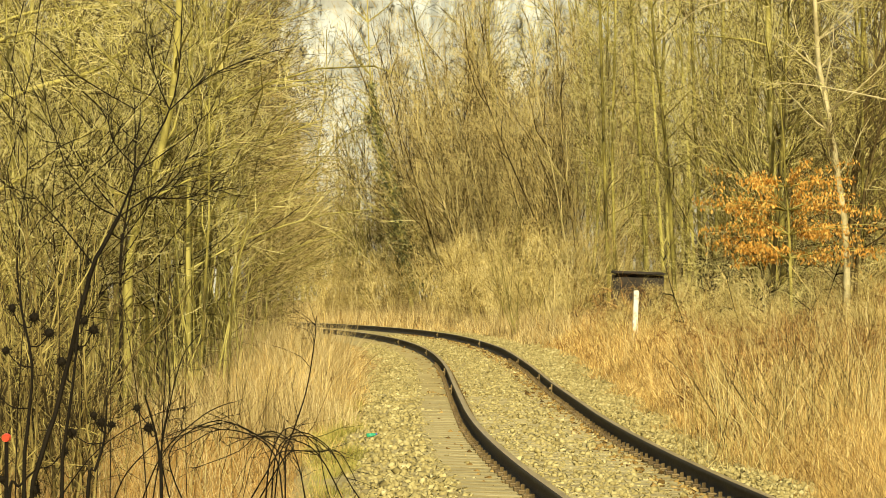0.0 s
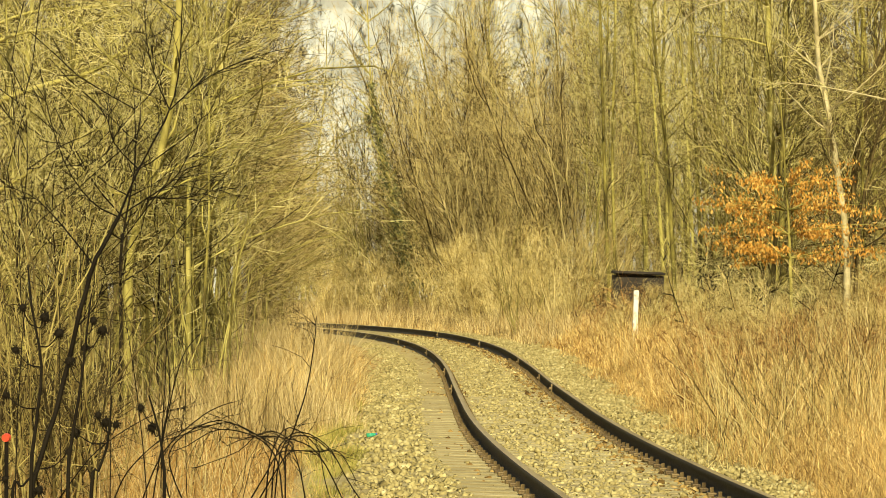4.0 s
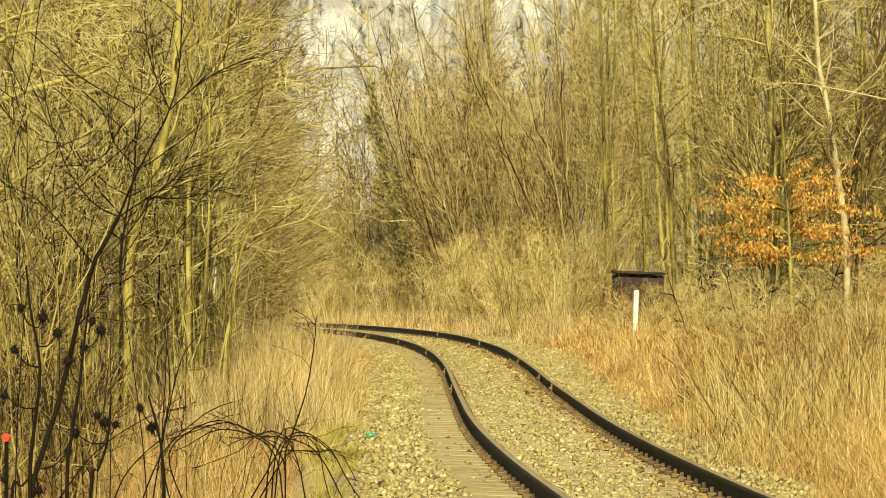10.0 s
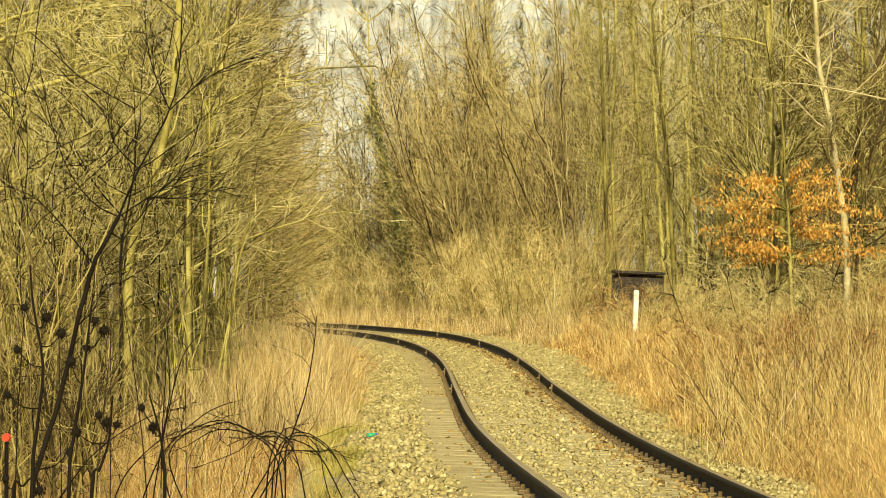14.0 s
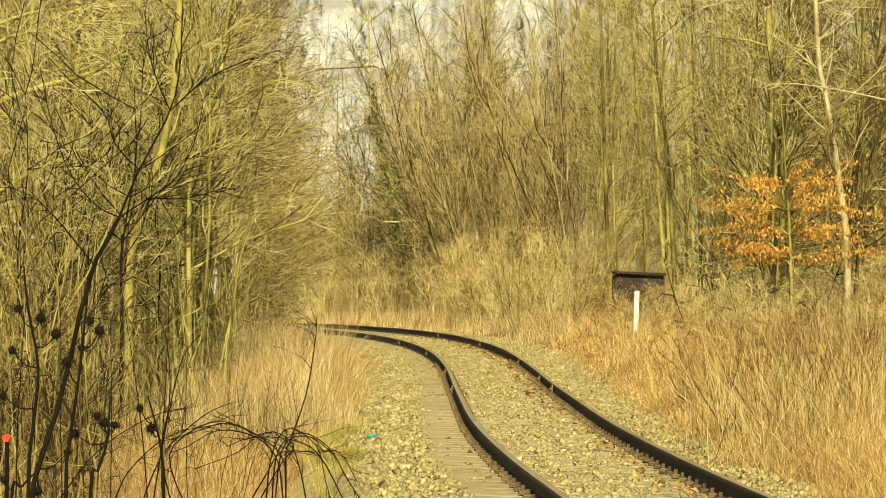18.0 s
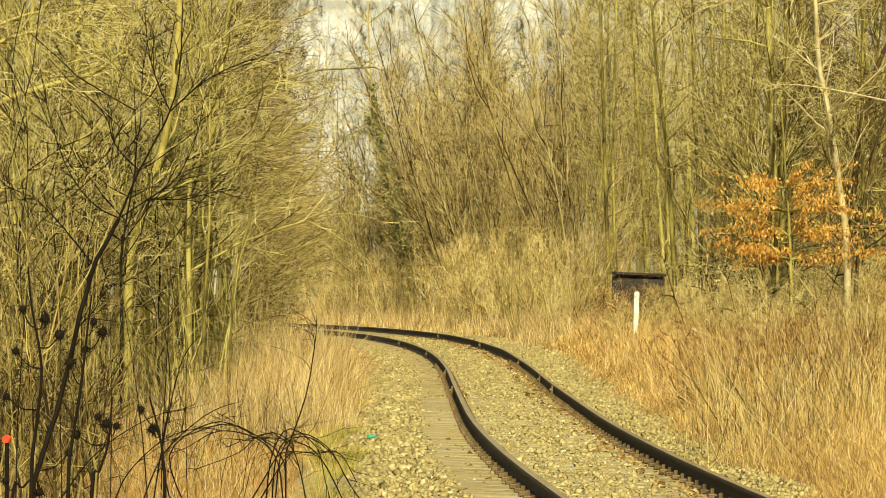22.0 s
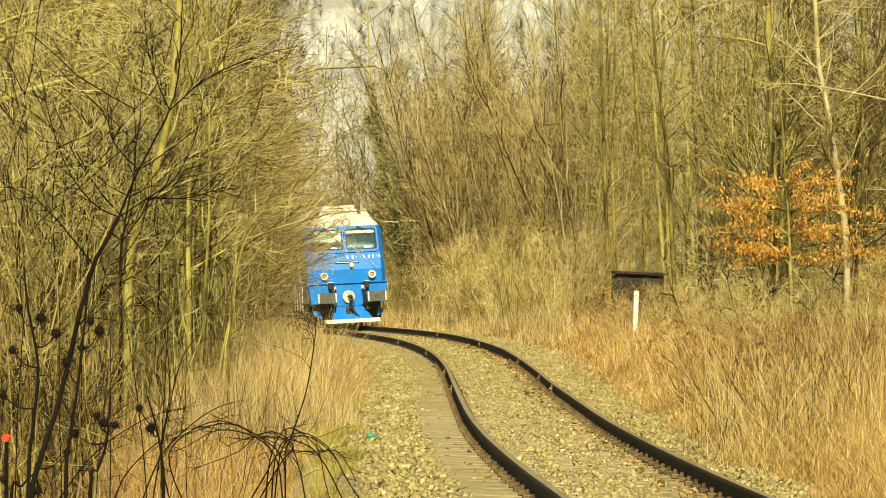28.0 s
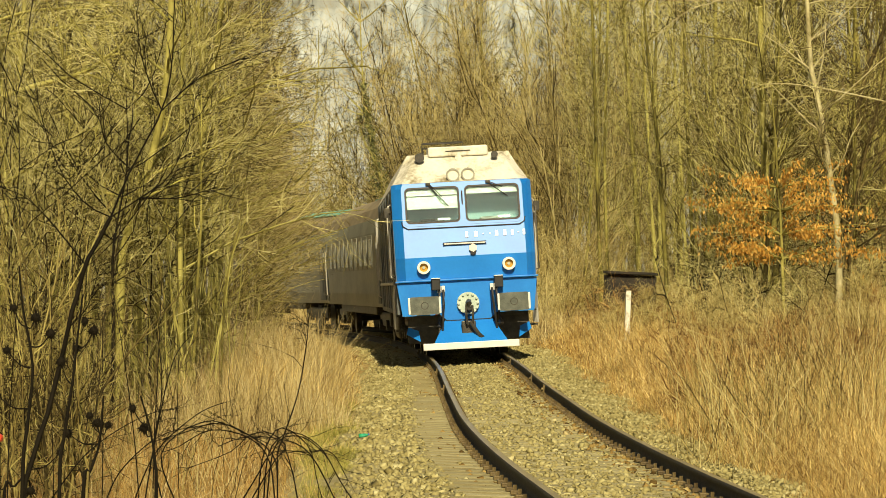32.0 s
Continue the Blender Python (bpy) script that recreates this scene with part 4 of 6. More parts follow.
def build_loco():
    loco = tagged(new("locomotive"), "blue diesel locomotive with cream roof on the curving track", "locomotive")
    # the front
    part("nose", cab_grid([1.57, 1.8, 2.02], COLS), M["blue"], loco, "deep blue lower front")
    part("front_panel", cab_grid([2.02, 2.3, WIN_Z0, WIN_Z1, 3.52], COLS, lambda x, z: WIN_X0 < abs(x) < WIN_X1 and WIN_Z0 < z < WIN_Z1), M["blue"], loco, "glossy blue sloping front round the windows")
    for sx in (-1, 1):
        bm = bmesh.new()
        pts = [[bm.verts.new((sx * w, face(1.39, z) + back, z)) for w, back in ((1.393, 0.0), (1.36, -0.055), (1.31, -0.125))] for z in (1.57, 2.02, 2.7, 3.5)]
        for i in range(3):
            for j in range(2):
                bm.faces.new((pts[i][j], pts[i][j + 1], pts[i + 1][j + 1], pts[i + 1][j]))
        part("corner_strip", bm, M["blue"], loco)
    part("roof_front", cab_grid([3.525, 3.7, 3.95, 4.12], COLS), M["cream"], loco, "cream sloping roof front with soot")
    apron = [(-1.38, 1.5), (-1.3, 0.86), (-0.55, 0.86), (-0.42, 0.74), (0.42, 0.74), (0.55, 0.86), (1.3, 0.86), (1.38, 1.5), (1.38, 1.53), (-1.38, 1.53)]
    part("buffer_beam", prism(apron, 0.6, 0.95), M["blue"], loco)
    part("waist_rail", box(-1.41, 1.41, 0.53, 0.75, 1.535, 1.568, 0.008), M["blue"], loco)
    ledge = part("notch_edge", pipe([(-0.57, 0.59, 0.85), (-0.43, 0.59, 0.735), (0.43, 0.59, 0.735), (0.57, 0.59, 0.85)], 0.012), M["black"], loco)
    # the plough
    bm = bmesh.new()
    a = [bm.verts.new(p) for p in ((-0.72, 0.1, 0.3), (0.72, 0.1, 0.3), (0.46, 0.62, 0.76), (-0.46, 0.62, 0.76))]
    b = [bm.verts.new((v.co.x, v.co.y + 0.05, v.co.z)) for v in a]
    bm.faces.new(a)
    bm.faces.new(b[::-1])
    for i in range(4):
        bm.faces.new((a[i], b[i], b[(i + 1) % 4], a[(i + 1) % 4]))
    plough = part("snow_plough", bm, M["blue"], loco)
    part("plough_blade", box(-0.94, 0.94, 0.03, 0.09, 0.17, 0.305, 0.012), M["white"], plough, "white painted blade")
    for sx in (-1, 1):
        wing = bmesh.new()
        vs = [wing.verts.new(p) for p in ((sx * 0.97, 0.5, 0.34), (sx * 1.24, 0.75, 0.5), (sx * 1.2, 0.78, 0.64), (sx * 1.0, 0.6, 0.56))]
        wing.faces.new(vs)
        part("plough_wing", wing, M["blue"], plough)
    part("under_shield", box(-1.2, 1.2, 0.9, 1.0, 0.3, 0.9), M["grease"], loco)
    # windows with their rubber, blinds and wipers
    tilt = Matrix.Rotation(-SLOPE, 4, "X")
    for sx in (-1, 1):
        cx_, cz_ = sx * (WIN_X0 + WIN_X1) / 2, (WIN_Z0 + WIN_Z1) / 2
        m = Matrix.Translation((cx_, face(0, cz_) - 0.012, cz_)) @ tilt
        win = part("windscreen", moved(ring(rounded(1.085, 0.765, 0.1), rounded(1.01, 0.69, 0.08), 0.0, 0.03), m), M["black"], loco, "black rubber window frame")
        part("pane", moved(prism(rounded(1.045, 0.725, 0.09), 0.014, 0.024), m), M["glass"], win).visible_shadow = False
        part("seal_rim", moved(ring(rounded(1.19, 0.87, 0.13), rounded(1.085, 0.765, 0.1), 0.006, 0.02), m), M["blue"], win)
        drop = 0.42 if sx < 0 else 0.14
        part("blind", moved(prism([(-0.5, 0.36 - drop), (0.5, 0.36 - drop), (0.5, 0.36), (-0.5, 0.36)], 0.06, 0.075), m), M["blind"], win, "cream pulled-down blind")
        if sx < 0:
            part("blind_rod", moved(rod((-0.5, 0.05, 0.21), (0.5, 0.05, 0.21), 0.012, n=6), m), M["grease"], win)
        part("dashboard_paper", moved(prism([(0.1, -0.31), (0.34, -0.31), (0.34, -0.27), (0.1, -0.27)], 0.05, 0.06), m), M["white"], win)
        pivot = Vector((cx_ - 0.06 + 0.12 * (sx > 0) * 0, face(0, 3.5) - 0.03, 3.47))
        tip = pivot + Vector((0.38, -0.0, -0.44 if sx < 0 else -0.3))
        tip.y = face(0, tip.z) - 0.05
        wiper = part("wiper", rod(pivot, tip, 0.011, n=6), M["black"], loco, "black windscreen wiper")
        part("wiper_arm", rod(pivot + Vector((0.02, 0, 0.02)), tip + Vector((-0.12, 0.0, 0.2)), 0.009, n=6), M["black"], wiper)
        part("wiper_motor", box(pivot.x - 0.05, pivot.x + 0.04, pivot.y - 0.03, pivot.y + 0.03, 3.46, 3.52, 0.01), M["grease"], wiper)
    part("centre_groove", box(-0.012, 0.012, face(0, 3.07) - 0.012, face(0, 3.07) + 0.02, 2.83, 3.33), M["black"], loco).matrix_basis = Matrix.Identity(4)
    # dark line under the windows, lifted at its ends
    g = 0.014
    line = [(-1.22, 2.75), (-1.2, 2.66), (-1.1, 2.6), (0, 2.6), (1.1, 2.6), (1.2, 2.66), (1.22, 2.75)]
    part("trim_line", pipe([(x, face(min(abs(x), 1.2), z) - g, z) for x, z in line], 0.012), M["black"], loco)
    # number, as plain bars, and the handrail with the small lamp
    num = part("number_mark", box(0.02, 0.075, -0.008, 0.0, -0.06, 0.06), M["white"], loco, "faded white number")
    num.matrix_basis = Matrix.Translation((0.0, face(0, 2.42), 2.44)) @ tilt
    for x0, x1 in ((0.16, 0.3), (0.34, 0.4), (0.48, 0.54), (0.58, 0.7), (0.74, 0.86), (0.9, 1.0), (1.04, 1.1), (1.13, 1.23)):
        part("digit_bar", prism(rounded((x1 - x0) * 0.5, 0.12 if x1 - x0 > 0.07 else 0.025, 0.01, 2), -0.008, 0.0), M["white"], num).location.x = (x0 + x1) / 2
    rail_y = face(0, 2.27) - 0.04
    hr = part("handrail", pipe([(-0.43, rail_y, 2.29), (-0.43, rail_y, 2.25), (0.42, rail_y, 2.25), (0.42, rail_y, 2.29), (-0.43, rail_y, 2.29)], 0.011), M["black"], loco, "thin dark front handrail")
    part("grip", box(-0.41, 0.4, rail_y - 0.008, rail_y + 0.008, 2.258, 2.282), M["white"], hr)
    mark = part("marker_lamp", disc(0.15, face(0, 2.19) + 0.02, 2.17, 0.085, 0.12, 6), M["white"], loco, "small white six-sided lamp")
    part("lamp_base", disc(0.15, face(0, 2.1) + 0.02, 2.08, 0.06, 0.09, 6), M["black"], mark)
    # lamps
    for sx in (-1, 1):
        lamp = part("headlight", ring([(x + sx * 0.84, z + 1.82) for x, z in rounded(0.26, 0.26, 0.13)], [(x + sx * 0.84, z + 1.82) for x, z in rounded(0.17, 0.17, 0.085)], 0.44, 0.6), M["white"], loco, "round headlight with white rim")
        part("lens", disc(sx * 0.84, 0.56, 1.82, 0.086, 0.05), M["amber"], lamp, "amber glass lens")
        part("bulb", disc(sx * 0.84, 0.52, 1.82, 0.03, 0.03, 10), M["blind"], lamp)
        top = part("roof_lamp", ring([(x + sx * 0.15, z + 3.66) for x, z in rounded(0.27, 0.27, 0.135)], [(x + sx * 0.15, z + 3.66) for x, z in rounded(0.21, 0.21, 0.105)], 1.0, 1.25), M["coach_frame"], loco, "round roof lamp in a grey rim")
        part("lens", disc(sx * 0.15, 1.07, 3.66, 0.106, 0.045), M["lamp"], top, "pale glass lens")
    # buffers
    for sx in (-1, 1):
        buf = part("buffer", moved(prism(rounded(0.6, 0.36, 0.05), 0.0, 0.05), Matrix.Translation((sx * 0.875, 0, 1.06))), M["buffer"], loco, "oblong dark buffer plate")
        for k in (-1, 1):
            part("buffer_edge", box(sx * 0.875 + k * 0.3 - 0.022, sx * 0.875 + k * 0.3 + 0.022, -0.004, 0.07, 0.9, 1.23, 0.012), M["white"], buf, "white painted edge")
        part("buffer_ring", moved(ring(rounded(0.15, 0.15, 0.075), rounded(0.12, 0.12, 0.06), -0.003, 0.0), Matrix.Translation((sx * 0.875, 0, 1.06))), M["grease"], buf)
        part("buffer_stem", rod((sx * 0.875, 0.05, 1.06), (sx * 0.875, 0.62, 1.06), 0.13, n=16), M["grease"], buf)
        part("jumper_box", box(sx * 0.62 - 0.085, sx * 0.62 + 0.085, 0.4, 0.62, 1.36, 1.58, 0.01), M["black"], loco, "black socket box")
        part("box_lid", box(sx * 0.62 - 0.09, sx * 0.62 + 0.09, 0.38, 0.62, 1.582, 1.6, 0.005), M["white"], loco.children[-1])
        for k, x in enumerate((0.48, 0.56)):
            hose = part("brake_hose", pipe([(sx * x, 0.55, 1.4), (sx * x, 0.4, 1.3), (sx * (x + 0.01), 0.34, 1.05), (sx * (x + 0.04), 0.34, 0.75), (sx * (x + 0.06), 0.4, 0.5 + 0.2 * k)], 0.025), M["black"], loco, "black brake hose")
            part("hose_cock", box(sx * x - 0.035, sx * x + 0.035, 0.46, 0.56, 1.3, 1.44, 0.012), M["white"], hose)
            part("hose_joint", rod((sx * (x + 0.06), 0.4, 0.5 + 0.2 * k), (sx * (x + 0.06), 0.36, 0.42 + 0.2 * k), 0.045, n=8), M["grease"], hose)
    part("red_cock", box(-0.66, -0.58, 0.42, 0.5, 0.86, 0.93, 0.01), material("red_paint", [(0.3, (0.35, 0.03, 0.02)), (0.7, (0.5, 0.06, 0.04))], 9, 0.5, bump=0), loco, "red valve handle")
    # coupler
    plate = part("coupler_plate", disc(0, 0.6, 1.07, 0.22, 0.07, 28), M["pale_green"], loco, "pale green round coupler plate with bolts")
    for k in range(12):
        a = 2 * math.pi * k / 12
        part("bolt", disc(0.19 * math.cos(a), 0.53, 1.07 + 0.19 * math.sin(a), 0.026, 0.04, 6), M["pale_green"], plate)
    hook = part("coupling_hook", pipe([(0, 0.55, 1.08), (0, 0.3, 1.1), (0, 0.16, 1.06), (0, 0.14, 0.96), (0.0, 0.24, 0.92)], 0.055, 8), M["grease"], loco, "greasy draw hook")
    for x in (-0.06, 0.06):
        part("shackle", pipe([(x, 0.2, 1.02), (x * 1.1, 0.16, 0.85), (x * 0.9, 0.2, 0.66)], 0.025), M["grease"], hook)
    part("coupling_screw", rod((0.0, 0.2, 0.7), (0.22, 0.22, 0.36), 0.04, n=8), M["grease"], hook)
    part("shackle_end", pipe([(0.0, 0.2, 0.68), (0.12, 0.2, 0.5), (0.3, 0.22, 0.34)], 0.025), M["grease"], hook)
    part("step_plate", box(-0.16, 0.12, 0.3, 0.42, 0.32, 0.72, 0.02), M["grease"], loco, "dark plate behind the coupling")
    # roof furniture
    part("ventilator", box(-0.6, 0.6, 1.6, 2.6, 4.06, 4.26, 0.03), M["cream"], loco, "cream ventilator box on the roof")
    part("vent_slot", box(-0.25, 0.25, 1.585, 1.6, 4.155, 4.175), M["grease"], loco.children[-1])
    part("bell", disc(0.0, 1.62, 4.02, 0.07, 0.08, 12), M["cream"], loco)
    for x, r in ((-0.78, 0.085), (0.72, 0.06)):
        horn = part("horn", rod((x, 1.45, 4.05), (x, 1.9, 4.06), r, r * 0.5, 14), M["black"], loco, "dark air horn")
        part("horn_mouth", disc(x, 1.46, 4.05, r * 1.15, 0.03, 16), M["grease"], horn)
    rack = part("roof_rack", pipe([(-0.6, 5.0, 4.25), (-0.6, 5.0, 4.48), (0.25, 5.0, 4.48), (0.25, 5.0, 4.25)], 0.025), M["grease"], loco, "dark frame on the roof")
    part("rack_bar", pipe([(-0.6, 5.0, 4.38), (0.25, 5.0, 4.38)], 0.02), M["grease"], rack)
    # body
    prof = [(-1.39, 0.9), (1.39, 0.9), (1.39, 3.45), (-1.39, 3.45)]
    part("body_side", prism(prof, 2.6, 16.4), M["side_blue"], loco, "dusty blue-grey body side")
    for sx in (-1, 1):
        bm = bmesh.new()
        x = sx * 1.39
        outline = [(0.85, 0.9), (0.8, 1.5), (0.78, 2.02), (1.22, 3.45), (2.6, 3.45), (2.6, 0.9)]
        vs = [bm.verts.new((x, y, z)) for y, z in outline]
        vi = [bm.verts.new((x - sx * 0.06, y, z)) for y, z in outline]
        bm.faces.new(vs)
        bm.faces.new(vi[::-1])
        for i in range(6):
            bm.faces.new((vs[i], vi[i], vi[(i + 1) % 6], vs[(i + 1) % 6]))
        side = part("cab_side", bm, M["side_blue"], loco)
        door = part("cab_door", box(min(x, x + sx * 0.02), max(x, x + sx * 0.02), 1.75, 2.5, 1.0, 3.1, 0.005), M["side_blue"], loco, "narrow cab door")
        part("door_window", box(min(x, x + sx * 0.026), max(x, x + sx * 0.026), 1.9, 2.35, 2.3, 2.95, 0.004), M["glass"], door)
        for y0 in (1.6, 2.62, 14.2, 15.3, 15.9):
            part("grab_rail", pipe([(x, y0, 1.62), (x + sx * 0.07, y0, 1.66), (x + sx * 0.07, y0, 3.1), (x, y0, 3.14)], 0.018), M["chrome"], loco, "pale vertical grab rail")
        part("front_rail", pipe([(x - sx * 0.02, 0.98, 1.66), (x + sx * 0.075, 0.98, 1.7), (x + sx * 0.075, 1.2, 2.95), (x - sx * 0.02, 1.2, 3.0)], 0.016), M["grease"], loco, "thin dark rail beside the cab front")
        mirror = part("mirror", box(min(x + sx * 0.04, x + sx * 0.16), max(x + sx * 0.04, x + sx * 0.16), 1.24, 1.28, 2.86, 3.06, 0.012), M["grease"], loco, "small dark wing mirror")
        part("mirror_arm", rod((x - sx * 0.02, 1.28, 2.98), (x + sx * 0.08, 1.27, 2.98), 0.012, n=6), M["grease"], mirror)
        for y0 in (1.5, 1.9, 2.3, 2.7):
            part("step_iron", pipe([(x, y0, 1.5), (x + sx * 0.03, y0, 1.2), (x + sx * 0.03, y0, 0.6)], 0.02), M["chrome"], loco, "pale step iron")
        for z in (0.55, 0.85):
            part("step_board", box(min(x - sx * 0.2, x + sx * 0.03), max(x - sx * 0.2, x + sx * 0.03), 1.5, 2.7, z, z + 0.03), M["grease"], loco)
        part("side_rail", box(min(x, x + sx * 0.03), max(x, x + sx * 0.03), 2.6, 16.3, 1.5, 1.56, 0.008), M["chrome"], loco, "pale rail along the body side")
        for y0 in (3.2, 5.75, 7.75, 9.75, 11.75, 13.7):
            part("side_rib", box(min(x, x + sx * 0.025), max(x, x + sx * 0.025), y0, y0 + 0.06, 1.0, 3.4, 0.006), M["side_blue"], loco)
        for y0 in (4.0, 6.0, 8.0, 10.0, 12.0):
            part("side_grille", box(min(x, x + sx * 0.015), max(x, x + sx * 0.015), y0, y0 + 1.5, 2.4, 3.2, 0.004), M["grease"], loco)
    part("cab_floor", box(-1.33, 1.33, 0.9, 2.6, 1.5, 2.3), M["interior"], loco)
    part("cab_back_wall", box(-1.3, 1.3, 1.5, 1.56, 2.3, 3.4), M["interior"], loco, "teal cab wall, lightened in place of sky reflected in the glass")
    for sx in (-1, 1):
        part("cab_seat", box(sx * 0.6 - 0.25, sx * 0.6 + 0.25, 1.36, 1.48, 2.3, 2.8, 0.05), M["buffer"], loco)
    roof = [(-1.39, 3.45), (1.39, 3.45), (1.02, 4.12), (-1.02, 4.12)]
    part("roof", prism(roof, 1.76, 16.3), M["cream"], loco, "grimy cream roof")
    part("exhaust_box", box(-0.5, 0.5, 6.5, 8.5, 4.12, 4.25, 0.03), M["grease"], loco)
    for y in (4.1, 12.5):
        bogie(loco, y, 3, 0.5, 4.6)
    part("fuel_tank", box(-1.25, 1.25, 6.9, 9.9, 0.3, 0.95, 0.08), M["grease"], loco)
    part("frame_sole", box(-1.1, 1.1, 0.8, 16.3, 0.78, 0.9), M["grease"], loco)
    return loco


def build_coach():
    coach = tagged(new("passenger_coach"), "grey passenger coach with a brown roof, drawn by the locomotive", "railway coach", "coaches of the train")
    part("body", prism([(-1.38, 0.95), (1.38, 0.95), (1.42, 1.3), (1.42, 2.9), (1.36, 3.25), (-1.36, 3.25), (-1.42, 2.9), (-1.42, 1.3)], 0.6, 24.2), M["coach"], coach)
    roof = [(-1.36, 3.25), (1.36, 3.25), (1.22, 3.55), (0.9, 3.82), (0.45, 3.98), (0, 4.03), (-0.45, 3.98), (-0.9, 3.82), (-1.22, 3.55)]
    r = part("roof", prism(roof, 0.6, 24.2), M["coach_roof"], coach, "dull brown roof")
    part("roof_patch", prism([(-0.92, 3.84), (-0.3, 4.025), (-0.3, 4.04), (-0.93, 3.86)], 1.0, 7.5), M["turquoise"], r, "turquoise strip on the roof")
    part("skirt", box(-1.25, 1.25, 5.2, 19.5, 0.72, 0.95, 0.03), M["grease"], coach)
    part("gangway", box(-0.55, 0.55, 0.1, 0.6, 1.2, 3.3, 0.04), M["black"], coach, "rubber gangway between the vehicles")
    for sx in (-1, 1):
        for k in range(10):
            y0 = 3.2 + k * 1.85
            x = sx * 1.42
            w = part("window", box(min(x, x + sx * 0.02), max(x, x + sx * 0.02), y0, y0 + 1.2, 1.95, 2.85, 0.01), M["coach_frame"], coach, "window in a pale frame")
            part("pane", box(min(x, x + sx * 0.028), max(x, x + sx * 0.028), y0 + 0.1, y0 + 1.1, 2.05, 2.75, 0.004), M["coach_pane"], w)
        for y0 in (1.0, 22.6):
            x = sx * 1.42
            d = part("coach_door", box(min(x, x + sx * 0.02), max(x, x + sx * 0.02), y0, y0 + 0.85, 1.05, 3.0, 0.01), M["side_blue"], coach)
            part("door_pane", box(min(x, x + sx * 0.028), max(x, x + sx * 0.028), y0 + 0.2, y0 + 0.65, 2.0, 2.8, 0.005), M["coach_pane"], d)
            part("door_rail", pipe([(x, y0 - 0.1, 1.2), (x + sx * 0.07, y0 - 0.1, 1.25), (x + sx * 0.07, y0 - 0.1, 2.6), (x, y0 - 0.1, 2.65)], 0.018), M["chrome"], d)
    for y in (4.0, 20.8):
        bogie(coach, y, 2, 0.46, 3.4)
    for sx in (-1, 1):
        part("buffer", rod((sx * 0.875, 0.0, 1.06), (sx * 0.875, 0.6, 1.06), 0.12, n=14), M["grease"], coach)
    return coach


loco = build_loco()
loco.scale = (1.025, 1, 1.01)
coach = build_coach()
coach_behind = copy_thing(coach, pose(0, 0, 0))


# ---- plants and things near the camera ----
def tag_rods(name, lines, mat, parent, sides=5, label=""):
    return child(name, tri_mesh(name, *tubes(lines, sides)), M[mat], parent, label, True)


def through_points(pts, n=14):
    """A smooth line of n points through a few places."""
    pts = np.array([tuple(p) for p in pts], float)
    k = len(pts)
    t = np.linspace(0, k - 1, n)
    out = []
    for u in t:
        i = min(int(u), k - 2)
        f = u - i
        p0, p1, p2, p3 = pts[max(i - 1, 0)], pts[i], pts[i + 1], pts[min(i + 2, k - 1)]
        out.append(0.5 * (2 * p1 + (p2 - p0) * f + (2 * p0 - 5 * p1 + 4 * p2 - p3) * f * f + (3 * p1 - p0 - 3 * p2 + p3) * f ** 3))
    return np.array(out)


def planted_line(points, y, r0, r1, n=14, sink=0.2):
    """A stem of one distance: the first of its points goes down into the ground."""
    places = [spot(px, py, y) for px, py in points]
    foot = Vector((places[0].x, y, floor_at(places[0].x, y) - sink))
    line = through_points([foot] + places, n)
    rng = np.random.default_rng(int(abs(points[0][0] * 7 + points[0][1])))
    line[1:-1, 1] += rng.normal(0, 0.04, len(line) - 2)
    return line, np.linspace(r0, r1, n)


# the young tree before the wood, with shade put into its near-black bark
rng = np.random.default_rng(71)
sapling = tagged(new("dark_young_tree"), "dark leafless young tree leaning before the wood", "tree")
Y_S = 19.0
main = planted_line([(58, 880), (95, 740), (135, 580), (166, 470), (210, 384)], Y_S, 0.017, 0.013, 18)
forks = [[(210, 384), (245, 300), (300, 195), (318, 110), (322, 0), (330, -60)], [(210, 384), (262, 350), (310, 315), (345, 245), (360, 170)],
         [(210, 384), (165, 360), (120, 300), (88, 210), (70, 120)], [(166, 470), (110, 400), (60, 350), (10, 330)], [(300, 195), (350, 150), (400, 120), (470, 95)],
         [(245, 300), (200, 250), (190, 190)], [(262, 350), (330, 350), (400, 330)], [(300, 195), (280, 150), (262, 90), (255, 20)], [(135, 580), (170, 540), (190, 470)]]
limbs = [(through_points([spot(a, b, Y_S + 0.1 * k) for a, b in f], 12), np.linspace(0.0075 if k == 0 else 0.005, 0.002, 12)) for k, f in enumerate(forks)]
tag_rods("trunk", [main], "dark_shaded_bark", sapling)
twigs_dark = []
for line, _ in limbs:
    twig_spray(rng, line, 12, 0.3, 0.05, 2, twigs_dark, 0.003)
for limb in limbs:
    tag_rods("limb", [limb], "dark_shaded_bark", sapling)
tag_rods("crown", twigs_dark, "dark_shaded_bark", sapling, 3)

